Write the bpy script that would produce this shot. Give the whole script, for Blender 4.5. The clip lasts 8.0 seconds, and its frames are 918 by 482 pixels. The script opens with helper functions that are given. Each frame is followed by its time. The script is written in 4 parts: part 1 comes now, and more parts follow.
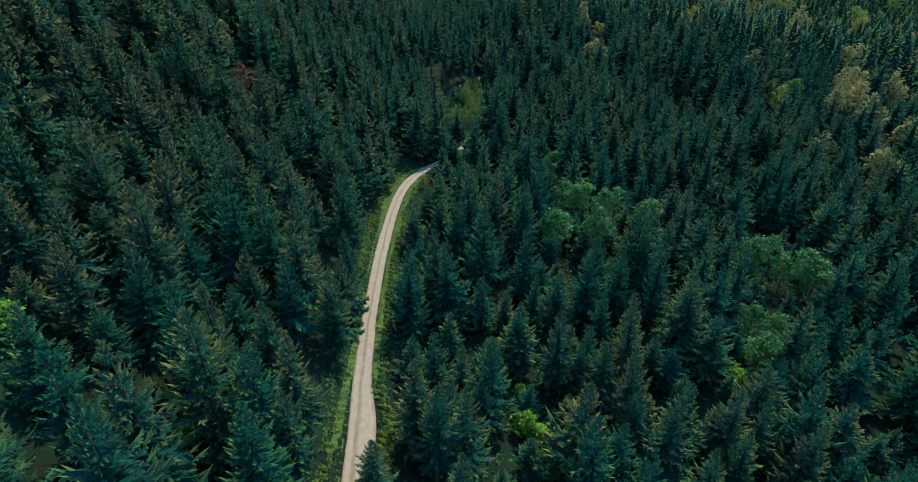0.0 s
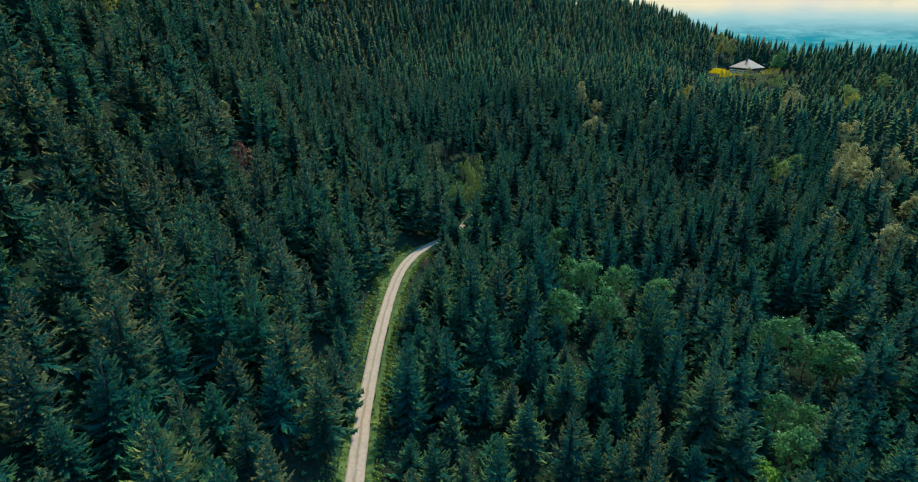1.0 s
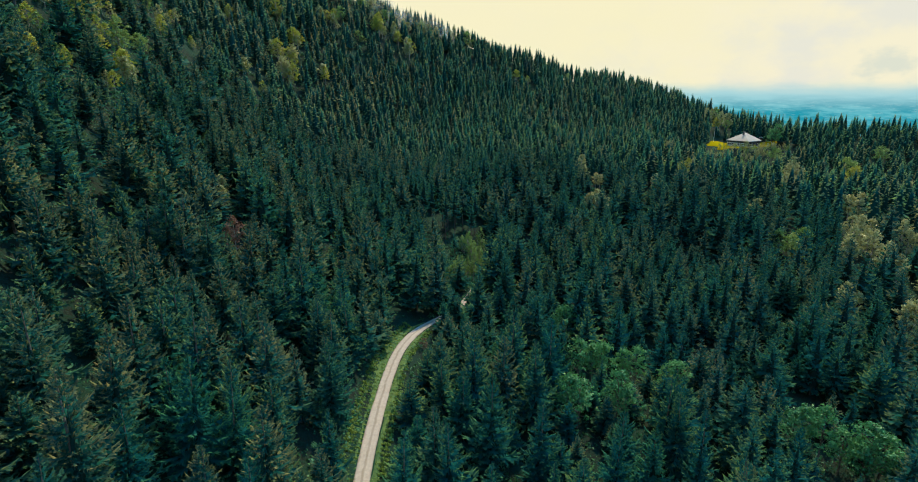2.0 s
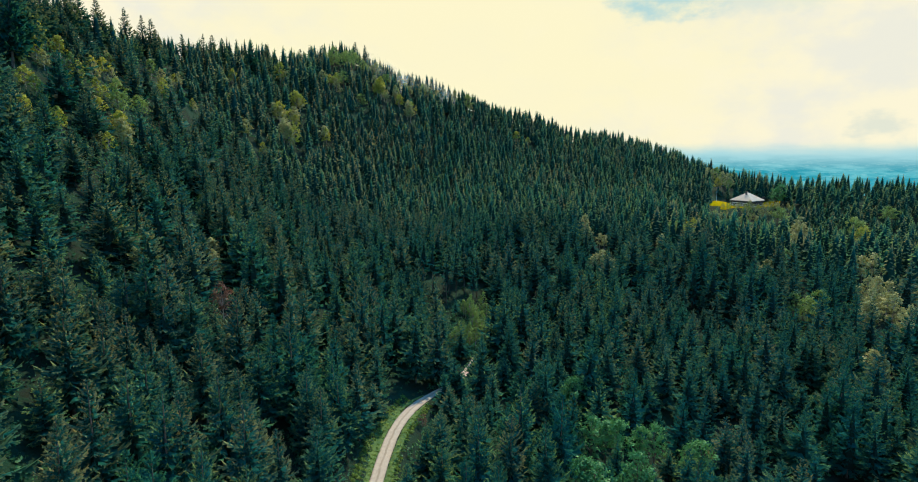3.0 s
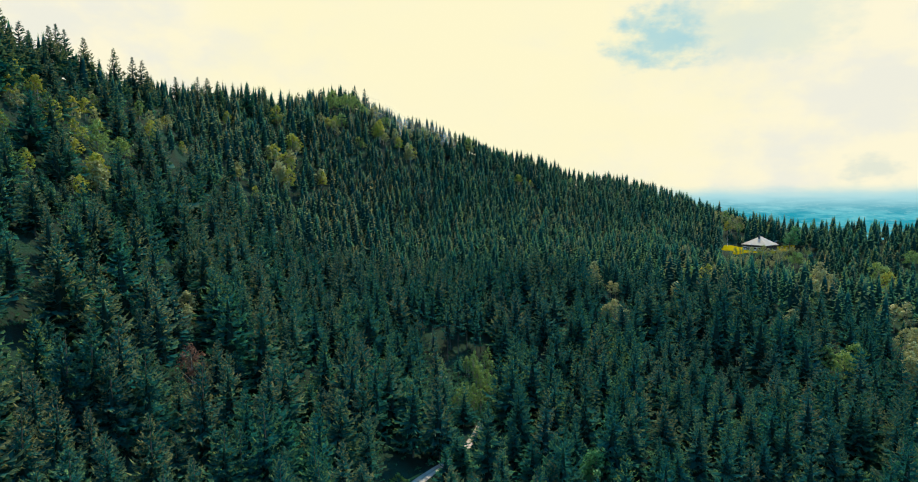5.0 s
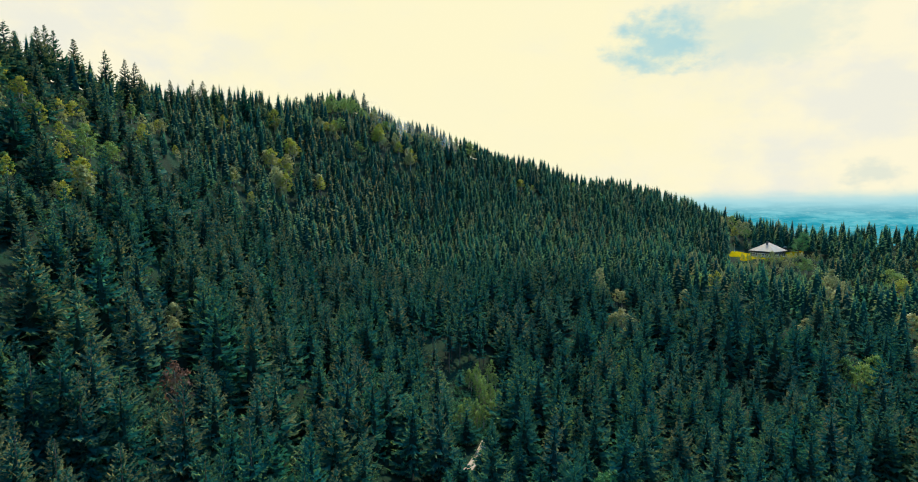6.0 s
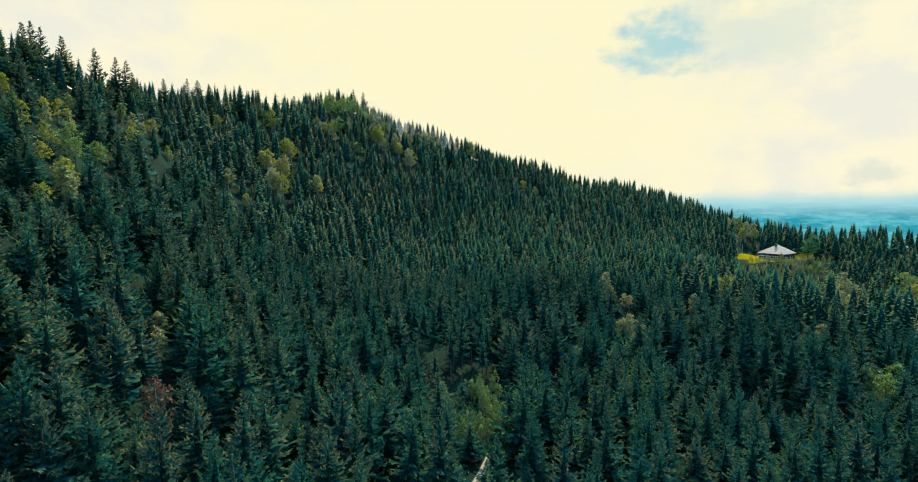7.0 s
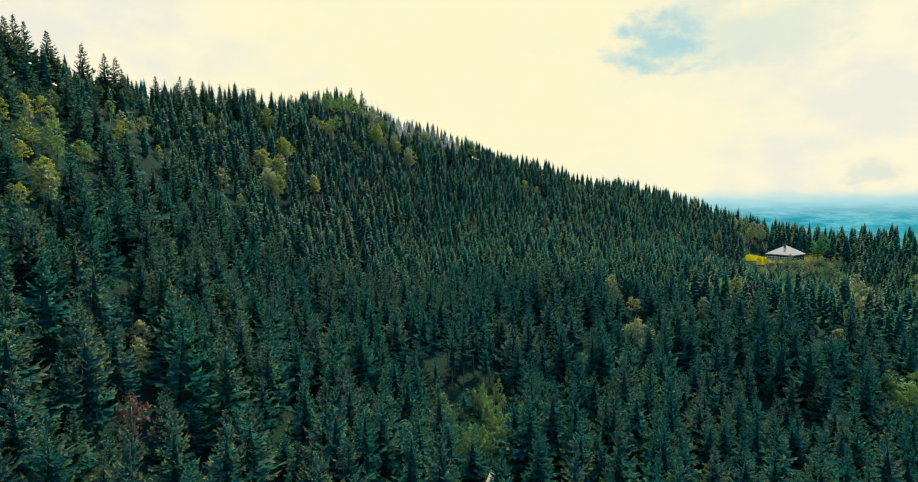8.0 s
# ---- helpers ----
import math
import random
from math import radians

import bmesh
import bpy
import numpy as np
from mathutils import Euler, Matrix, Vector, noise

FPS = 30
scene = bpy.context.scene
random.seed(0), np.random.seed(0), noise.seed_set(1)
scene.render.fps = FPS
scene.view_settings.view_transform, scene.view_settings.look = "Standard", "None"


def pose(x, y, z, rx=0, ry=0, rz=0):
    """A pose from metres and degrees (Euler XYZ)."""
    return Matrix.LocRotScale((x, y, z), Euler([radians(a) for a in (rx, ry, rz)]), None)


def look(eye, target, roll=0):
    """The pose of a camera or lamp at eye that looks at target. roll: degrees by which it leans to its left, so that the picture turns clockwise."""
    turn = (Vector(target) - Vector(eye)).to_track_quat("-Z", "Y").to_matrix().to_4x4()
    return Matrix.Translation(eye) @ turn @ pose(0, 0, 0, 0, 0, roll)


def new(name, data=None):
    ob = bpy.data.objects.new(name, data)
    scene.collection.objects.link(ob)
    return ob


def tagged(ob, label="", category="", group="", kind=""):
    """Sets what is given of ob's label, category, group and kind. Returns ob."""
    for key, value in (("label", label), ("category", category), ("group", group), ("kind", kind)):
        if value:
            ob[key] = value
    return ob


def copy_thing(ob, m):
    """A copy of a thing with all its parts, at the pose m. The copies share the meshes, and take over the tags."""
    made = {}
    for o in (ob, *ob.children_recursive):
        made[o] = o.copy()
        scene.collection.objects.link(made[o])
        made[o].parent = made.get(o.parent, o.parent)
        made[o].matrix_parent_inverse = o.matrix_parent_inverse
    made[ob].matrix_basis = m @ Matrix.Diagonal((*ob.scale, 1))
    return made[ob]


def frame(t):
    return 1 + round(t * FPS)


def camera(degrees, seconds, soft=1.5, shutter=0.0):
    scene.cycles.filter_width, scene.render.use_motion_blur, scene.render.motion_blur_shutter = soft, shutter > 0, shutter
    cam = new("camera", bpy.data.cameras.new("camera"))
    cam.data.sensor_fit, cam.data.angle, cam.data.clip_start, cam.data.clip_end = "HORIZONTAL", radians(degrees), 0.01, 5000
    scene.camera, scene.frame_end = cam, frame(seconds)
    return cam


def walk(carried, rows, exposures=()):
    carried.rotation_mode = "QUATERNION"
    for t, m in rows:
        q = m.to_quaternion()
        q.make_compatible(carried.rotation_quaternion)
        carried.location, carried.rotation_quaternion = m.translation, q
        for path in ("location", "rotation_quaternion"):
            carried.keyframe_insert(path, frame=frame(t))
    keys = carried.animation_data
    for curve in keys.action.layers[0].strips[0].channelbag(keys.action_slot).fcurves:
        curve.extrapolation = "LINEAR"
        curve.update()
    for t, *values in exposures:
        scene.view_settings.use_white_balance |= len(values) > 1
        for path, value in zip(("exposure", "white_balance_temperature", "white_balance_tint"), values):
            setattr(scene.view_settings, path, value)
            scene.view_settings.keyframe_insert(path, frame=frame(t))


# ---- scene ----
cam = camera(79.1, 8.0, soft=1.05)
METRES, EYE, TILT, LEAN, TURN = 67.0, 56.0, -29.5, -0.3, 0.0
ROWS = [
    (0.0, 0.0, 0.0, 0.0, -0.0, 0.0, 0.0),
    (0.5, -0.0028, 0.049, 0.0225, 0.02, 3.82, 0.11),
    (1.0, -0.005, 0.0969, 0.0457, 0.05, 7.29, 0.19),
    (1.5, -0.0073, 0.151, 0.0724, 0.07, 11.03, 0.27),
    (2.0, -0.0093, 0.2016, 0.1009, 0.1, 14.37, 0.29),
    (3.5, -0.0169, 0.368, 0.1964, 0.2, 22.44, 0.39),
    (4.0, -0.0194, 0.4216, 0.2261, 0.22, 23.58, 0.44),
    (4.5, -0.0222, 0.479, 0.2593, 0.23, 24.29, 0.47),
    (6.0, -0.0313, 0.6399, 0.3572, 0.33, 25.29, 0.52),
    (6.5, -0.0357, 0.6984, 0.3922, 0.37, 25.4, 0.55),
    (7.0, -0.0386, 0.7527, 0.4244, 0.42, 25.43, 0.57),
    (7.5, -0.0418, 0.8133, 0.4594, 0.47, 25.44, 0.63),
    (8.0, -0.0442, 0.8683, 0.4927, 0.49, 25.44, 0.67),
]
walk(cam, [(t, pose(0, 0, EYE, TILT, LEAN, TURN) @ pose(METRES * x, METRES * y, METRES * z, 90 + pitch, roll, yaw)) for t, x, y, z, yaw, pitch, roll in ROWS],
     exposures=[(0.0, 0.16), (1.0, 0.26), (2.0, 0.36), (3.5, 0.45), (8.0, 0.45)])

# ---------------------------------------------------------------- world, sun
SUN_AZ, SUN_EL = radians(27), radians(53)
sun_way = Vector((math.sin(SUN_AZ) * math.cos(SUN_EL), math.cos(SUN_AZ) * math.cos(SUN_EL), math.sin(SUN_EL)))
sun_lamp = new("sun", bpy.data.lights.new("sun", "SUN"))
sun_lamp.data.energy, sun_lamp.data.angle, sun_lamp.data.color = 5.0, radians(2), (1.0, 0.90, 0.60)
sun_lamp.matrix_world = look(sun_way * 900, (0, 0, 0))


class Nodes:
    """A short way to write node trees."""

    def __init__(self, tree):
        self.tree = tree

    def add(self, kind, **inputs):
        node = self.tree.nodes.new(kind)
        for key, value in inputs.items():
            self.put(node, key, value)
        return node

    def put(self, node, key, value):
        socket = node.inputs[int(key[1:])] if key[0] == "i" and key[1:].isdigit() else node.inputs[key.replace("_", " ")]
        if isinstance(value, bpy.types.NodeSocket):
            self.tree.links.new(value, socket)
        else:
            socket.default_value = value

    def math(self, how, a, b=0.0, clamp=False):
        node = self.tree.nodes.new("ShaderNodeMath")
        node.operation, node.use_clamp = how, clamp
        self.put(node, "i0", a)
        self.put(node, "i1", b)
        return node.outputs[0]

    def mix(self, fac, a, b):
        node = self.tree.nodes.new("ShaderNodeMixRGB")
        for key, value in (("i0", fac), ("i1", a), ("i2", b)):
            self.put(node, key, (*value, 1.0) if isinstance(value, tuple) and len(value) == 3 else value)
        return node.outputs[0]

    def ramp(self, value, low, high):
        node = self.tree.nodes.new("ShaderNodeMapRange")
        node.interpolation_type = "SMOOTHSTEP"
        for key, v in (("i0", value), ("i1", low), ("i2", high)):
            self.put(node, key, v)
        return node.outputs[0]

    def noise(self, vector, scale, detail=4.0, rough=0.55):
        node = self.add("ShaderNodeTexNoise", Scale=scale, Detail=detail, Roughness=rough)
        if vector is not None:
            self.put(node, "Vector", vector)
        return node.outputs[0]


def make_world():
    world = bpy.data.worlds.new("sky")
    world.use_nodes = True
    scene.world = world
    tree = world.node_tree
    tree.nodes.clear()
    n = Nodes(tree)
    way = n.add("ShaderNodeTexCoord").outputs["Generated"]
    split = n.add("ShaderNodeSeparateXYZ", Vector=way)
    sky = n.add("ShaderNodeTexSky")
    sky.sky_type, sky.sun_disc = "NISHITA", False
    sky.sun_elevation, sky.sun_rotation = SUN_EL, SUN_AZ
    blue = n.add("ShaderNodeVectorMath", i0=sky.outputs[0])
    blue.operation = "MULTIPLY"
    blue.inputs[1].default_value = (0.028, 0.38, 0.60)
    # billowing clouds, a little flattened
    puff = n.add("ShaderNodeMapping", Vector=way, Scale=(1.0, 1.0, 1.7)).outputs[0]
    big = n.noise(puff, 2.6, 6.0, 0.50)
    fine = n.noise(puff, 6.5, 7.0, 0.52)
    curl = n.math("SUBTRACT", n.noise(puff, 11.0, 6.0, 0.6), 0.5)

    def window(centre, stretch, size, edge):
        """A ragged opening in the cloud."""
        off = n.add("ShaderNodeVectorMath", i0=way, i1=centre)
        off.operation = "SUBTRACT"
        flat = n.add("ShaderNodeVectorMath", i0=off.outputs[0], i1=stretch)
        flat.operation = "MULTIPLY"
        far = n.add("ShaderNodeVectorMath", i0=flat.outputs[0])
        far.operation = "LENGTH"
        return n.ramp(n.math("ADD", far.outputs["Value"], n.math("MULTIPLY", curl, edge)), size, size * 0.35)
    hole = window((0.325, 0.913, 0.246), (0.8, 0.8, 1.5), 0.078, 0.17)
    veil = window((0.435, 0.870, 0.258), (0.7, 0.7, 2.2), 0.150, 0.30)
    rift = window((0.593, 0.805, 0.036), (0.8, 0.8, 1.3), 0.036, 0.12)
    # the cloud bank lies over the mountain ahead; it opens overhead and behind
    bank = n.ramp(n.math("SUBTRACT", split.outputs[1], n.math("MULTIPLY", split.outputs[2], 0.55)), 0.42, 0.0)
    cover = n.ramp(n.math("SUBTRACT", big, n.math("MULTIPLY", bank, 0.32)), 0.14, 0.28)
    glow_at = n.add("ShaderNodeVectorMath", i0=way, i1=tuple(Vector((0.02, 0.95, 0.24)).normalized()))
    glow_at.operation = "DOT_PRODUCT"
    glow = n.ramp(n.math("ADD", glow_at.outputs["Value"], n.math("MULTIPLY", curl, 0.16)), 0.84, 0.995)
    shade = n.ramp(n.math("ADD", n.math("MULTIPLY", fine, 0.80), n.math("MULTIPLY", n.math("ADD", curl, 0.5), 0.20)), 0.40, 0.56)
    cloud = n.mix(shade, (0.87, 0.86, 0.74), (0.99, 0.93, 0.69))
    cloud = n.mix(n.math("MULTIPLY", glow, 0.92), cloud, (1.0, 0.935, 0.615))
    # where the cloud thins to a veil the blue comes through
    cloud = n.mix(n.math("MULTIPLY", veil, 0.5), cloud, (0.62, 0.75, 0.70))
    cloud = n.mix(n.math("MULTIPLY", hole, 0.72), cloud, (0.30, 0.63, 0.73))
    cloud = n.mix(n.math("MULTIPLY", rift, 0.38), cloud, (0.45, 0.62, 0.66))
    whole = n.mix(cover, blue.outputs[0], cloud)
    low = n.ramp(n.math("ADD", split.outputs[2], n.math("MULTIPLY", curl, 0.035)), 0.020, -0.024)
    whole = n.mix(low, whole, (0.42, 0.72, 0.76))
    back = n.add("ShaderNodeBackground", Color=whole, Strength=0.73)
    n.tree.links.new(back.outputs[0], n.add("ShaderNodeOutputWorld").inputs["Surface"])


make_world()

# ---------------------------------------------------------------- materials


def material(name):
    mat = bpy.data.materials.new(name)
    mat.use_nodes = True
    mat.node_tree.nodes.clear()
    return mat, Nodes(mat.node_tree)


def finish(n, shader):
    n.tree.links.new(shader, n.add("ShaderNodeOutputMaterial").inputs["Surface"])


def plain(name, low, high, scale, rough=0.8, bump=0.3, gloss=0.3):
    """Two colours by noise at two scales, with fine relief."""
    mat, n = material(name)
    at = n.add("ShaderNodeTexCoord").outputs["Object"]
    mixed = n.math("ADD", n.math("MULTIPLY", n.noise(at, scale), 0.6), n.math("MULTIPLY", n.noise(at, scale * 7), 0.4))
    colour = n.mix(n.ramp(mixed, 0.35, 0.65), low, high)
    relief = n.add("ShaderNodeBump", Strength=bump, Height=n.noise(at, scale * 12))
    shader = n.add("ShaderNodeBsdfPrincipled", Base_Color=colour, Roughness=rough, Specular_IOR_Level=gloss, Normal=relief.outputs[0])
    finish(n, shader.outputs[0])
    return mat


def needles(name, single):
    """Spruce needles; the attribute leaf holds the way to the twig's tip, the way up the crown, and the tree's own number."""
    mat, n = material(name)
    attr = n.add("ShaderNodeAttribute")
    attr.attribute_name = "leaf"
    leaf = n.add("ShaderNodeSeparateXYZ", Vector=attr.outputs["Vector"])
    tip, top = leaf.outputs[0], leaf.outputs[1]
    own = n.add("ShaderNodeObjectInfo").outputs["Random"] if single else leaf.outputs[2]
    geometry = n.add("ShaderNodeNewGeometry")
    twig, at = geometry.outputs["Random Per Island"], geometry.outputs["Position"]

    def draw(k):
        """A number of the tree's own between 0 and 1."""
        return n.math("FRACT", n.math("MULTIPLY", own, k))
    stand = n.noise(at, 0.022, 3.0)
    old = n.mix(draw(3.73), (0.003, 0.072, 0.070), (0.010, 0.084, 0.063))
    old = n.mix(n.math("MULTIPLY", twig, 0.45), old, (0.003, 0.046, 0.042))
    # inner twigs darkened: the crown's own shade put into the colour of bare wood
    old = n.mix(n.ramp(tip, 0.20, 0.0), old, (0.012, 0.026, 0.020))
    # light shoots of the year at the twigs' ends, with sunlight put into the colour; more on some trees than on others
    lit_shoot = n.mix(draw(5.19), (0.075, 0.250, 0.080), (0.260, 0.330, 0.058))
    # stronger up the crown: the light on the tops is painted in
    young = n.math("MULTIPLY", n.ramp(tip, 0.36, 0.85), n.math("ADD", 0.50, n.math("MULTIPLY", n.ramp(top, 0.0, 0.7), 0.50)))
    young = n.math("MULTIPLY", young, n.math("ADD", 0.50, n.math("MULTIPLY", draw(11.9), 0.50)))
    colour = n.mix(n.math("MULTIPLY", young, n.math("ADD", 0.60, n.math("MULTIPLY", twig, 0.40))), old, lit_shoot)
    # brown cones and old male flowers in the upper crown, stand by stand, most in the old woods on the western slope
    west = n.ramp(n.add("ShaderNodeSeparateXYZ", Vector=at).outputs[0], 10.0, -70.0)
    bearing = n.math("ADD", draw(7.31), n.math("ADD", n.math("MULTIPLY", stand, 1.1), n.math("MULTIPLY", west, 0.36)))
    cones = n.math("MULTIPLY", n.ramp(bearing, 1.00, 1.55), n.ramp(top, 0.0, 0.6))
    cones = n.math("MULTIPLY", n.math("MULTIPLY", cones, n.ramp(tip, 0.25, 0.75)), n.math("ADD", 0.40, n.math("MULTIPLY", twig, 0.45)))
    colour = n.mix(cones, colour, (0.215, 0.160, 0.068))
    front = n.add("ShaderNodeBsdfPrincipled", Base_Color=colour, Roughness=0.75, Specular_IOR_Level=0.02)
    through_leaf = n.add("ShaderNodeBsdfTranslucent", Color=colour)
    both = n.add("ShaderNodeMixShader", Fac=0.30, i1=front.outputs[0], i2=through_leaf.outputs[0])
    finish(n, both.outputs[0])
    return mat


def leaves(name, low, high):
    mat, n = material(name)
    own = n.add("ShaderNodeObjectInfo").outputs["Random"]
    each = n.add("ShaderNodeNewGeometry").outputs["Random Per Island"]
    colour = n.mix(n.math("ADD", n.math("MULTIPLY", each, 0.55), n.math("MULTIPLY", own, 0.45)), low, high)
    front = n.add("ShaderNodeBsdfPrincipled", Base_Color=colour, Roughness=0.5, Specular_IOR_Level=0.2)
    behind = n.add("ShaderNodeBsdfTranslucent", Color=colour)
    both = n.add("ShaderNodeMixShader", Fac=0.35, i1=front.outputs[0], i2=behind.outputs[0])
    finish(n, both.outputs[0])
    return mat


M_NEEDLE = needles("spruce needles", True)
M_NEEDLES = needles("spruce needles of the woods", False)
M_BARK = plain("bark", (0.055, 0.045, 0.035), (0.13, 0.105, 0.08), 1.5, 0.9, 0.8)
M_BARK_PALE = plain("pale bark", (0.16, 0.14, 0.11), (0.34, 0.30, 0.25), 1.5, 0.9, 0.6)
M_LEAF_GREEN = leaves("fresh green leaves", (0.022, 0.14, 0.055), (0.09, 0.25, 0.07))
M_LEAF_BRIGHT = leaves("bright green shrub leaves", (0.06, 0.22, 0.03), (0.24, 0.43, 0.05))
M_LEAF_YOUNG = leaves("light leaves of young trees", (0.08, 0.18, 0.045), (0.24, 0.31, 0.07))
M_LEAF_PALE = leaves("pale green leaves", (0.17, 0.20, 0.08), (0.43, 0.39, 0.15))
M_LEAF_YELLOW = leaves("yellow-green leaves", (0.14, 0.20, 0.030), (0.50, 0.44, 0.050))
M_LEAF_RED = leaves("dry reddish needles", (0.09, 0.048, 0.032), (0.18, 0.088, 0.058))
M_GRASS = leaves("verge herbs", (0.035, 0.12, 0.025), (0.19, 0.25, 0.04))
M_UNDER = leaves("undergrowth leaves", (0.010, 0.085, 0.050), (0.06, 0.17, 0.060))
M_VERGE = plain("verge soil and moss", (0.02, 0.06, 0.018), (0.08, 0.12, 0.028), 0.5, 0.95, 0.8)
M_MEADOW = plain("meadow", (0.17, 0.135, 0.002), (0.25, 0.185, 0.003), 0.12, 0.9, 0.3, 0.0)
M_TIMBER = plain("dark timber", (0.035, 0.03, 0.028), (0.08, 0.065, 0.055), 0.9, 0.8, 0.3)
M_PLASTER = plain("white base wall", (0.55, 0.53, 0.48), (0.72, 0.70, 0.64), 0.6, 0.85, 0.2)
M_ROOF = plain("pale sheet roof", (0.25, 0.205, 0.165), (0.31, 0.255, 0.205), 0.35, 0.55, 0.15)
M_SOOT = plain("chimney", (0.05, 0.05, 0.05), (0.12, 0.11, 0.10), 1.2, 0.8, 0.3)


def make_floor_material():
    mat, n = material("forest floor")
    at = n.add("ShaderNodeNewGeometry").outputs["Position"]
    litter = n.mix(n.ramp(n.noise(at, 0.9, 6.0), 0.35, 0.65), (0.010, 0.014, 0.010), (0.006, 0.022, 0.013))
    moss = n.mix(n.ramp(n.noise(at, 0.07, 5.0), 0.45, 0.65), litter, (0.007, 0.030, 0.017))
    relief = n.add("ShaderNodeBump", Strength=0.7, Distance=0.4, Height=n.noise(at, 1.8, 6.0))
    finish(n, n.add("ShaderNodeBsdfPrincipled", Base_Color=moss, Roughness=0.95, Specular_IOR_Level=0.1, Normal=relief.outputs[0]).outputs[0])
    return mat


def make_road_material():
    mat, n = material("gravel road")
    uv = n.add("ShaderNodeAttribute")
    uv.attribute_name = "lane"
    lane = n.add("ShaderNodeSeparateXYZ", Vector=uv.outputs["Vector"])
    at = n.add("ShaderNodeNewGeometry").outputs["Position"]
    stone = n.mix(n.ramp(n.noise(at, 1.1, 8.0, 0.72), 0.25, 0.75), (0.25, 0.195, 0.155), (0.34, 0.275, 0.225))
    side = n.math("ABSOLUTE", n.math("ADD", lane.outputs[0], n.math("MULTIPLY", n.math("SUBTRACT", n.noise(at, 0.35), 0.5), 0.5)))
    middle = n.ramp(side, 0.26, 0.05)
    edge = n.ramp(side, 0.72, 1.0)
    worn = n.mix(n.math("MULTIPLY", n.math("ADD", middle, edge), n.math("ADD", 0.25, n.math("MULTIPLY", n.noise(at, 0.5), 0.7))), stone, (0.14, 0.105, 0.07))
    relief = n.add("ShaderNodeBump", Strength=0.5, Distance=0.05, Height=n.noise(at, 9.0, 6.0))
    finish(n, n.add("ShaderNodeBsdfPrincipled", Base_Color=worn, Roughness=0.95, Normal=relief.outputs[0]).outputs[0])
    return mat


M_FLOOR = make_floor_material()
M_ROAD = make_road_material()

# ---------------------------------------------------------------- the lie of the land
ROAD = np.array([(-6, -60), (-10, 0), (-15, 40), (-16.6, 58), (-17.9, 75), (-18.6, 87), (-19.3, 98), (-19.5, 111), (-19.4, 126), (-19.0, 141),
                 (-17.5, 157), (-14.9, 166), (-11.0, 174), (-4.0, 183), (1.0, 192), (4.0, 201), (5.5, 206)], float)
ROAD_Z_AT, ROAD_Z = [-60, 58, 100, 140, 166, 192, 217, 250], [-25, -20.1, -18.4, -15.8, -14.7, -14.9, -12.6, -9.5]
HOUSE = np.array((209.0, 428.0))
HILL = [
    -30.6, -12.5, 10.7,
    1.3, 10, 29, 8.6, -1.4, 2.8, 0.4, 0.2, 0,
    -0.5, 10, 37.7, -19.4, -3.7, -8.6, -1.2, 1.1, -0.1,
    -11.8, -9.2, 36.5, -28.8, 20, 2.1, -10.9, -7.1, -3.2,
    -6.6, 69.7, -12.2, 4.3, -9.4, -10.3, 24.6, -4.6, -8.6,
    -26.7, 77.5, -50.3, 22.9, -0.7, 15.5, -6, 6.1, 7.4,
    -27.1, 47.1, 15.8, -32.3, 15.1, -5.6, -7.4, 46.2, 4.7,
    6.4, -18.6, 60.3, 17.2, 1.2, 3.2, 32.6, -24.7, -32.6,
    -17.9, -20.2, 36.1, 7.7, 24.9, 20.9, 4.3, -14, 13.8,
    2.8, 18.7, 18.3, -13.8, -18.8, -6.9, -8.3, -7.4, 5.6]
CREST = [(-66, 540, -13, 17), (66, 565, 6.5, 26), (300, 405, 9, 35), (-170, 226, 10, 20)]
HILL_X, HILL_Y, HILL_WIDE = np.arange(9) * 82.0 - 270, np.arange(9) * 93.0 - 50, 72.0


def smooth(v, low, high):
    v = np.clip((v - low) / (high - low), 0, 1)
    return v * v * (3 - 2 * v)


def road_line(step=1.5):
    """The road's middle as a smooth row of points."""
    along = np.concatenate(([0], np.cumsum(np.hypot(*np.diff(ROAD, axis=0).T))))
    at = np.arange(0, along[-1], step)
    xy = np.stack([np.interp(at, along, ROAD[:, k]) for k in (0, 1)], 1)
    for _ in range(12):
        xy[1:-1] = (xy[:-2] + 2 * xy[1:-1] + xy[2:]) / 4
    return xy


LINE = road_line()


def road_gap(x, y):
    """The distance to the road's middle."""
    gap = np.full(np.shape(x), 1e9)
    for px, py in LINE[::2]:
        gap = np.minimum(gap, (x - px) ** 2 + (y - py) ** 2)
    return np.sqrt(gap)


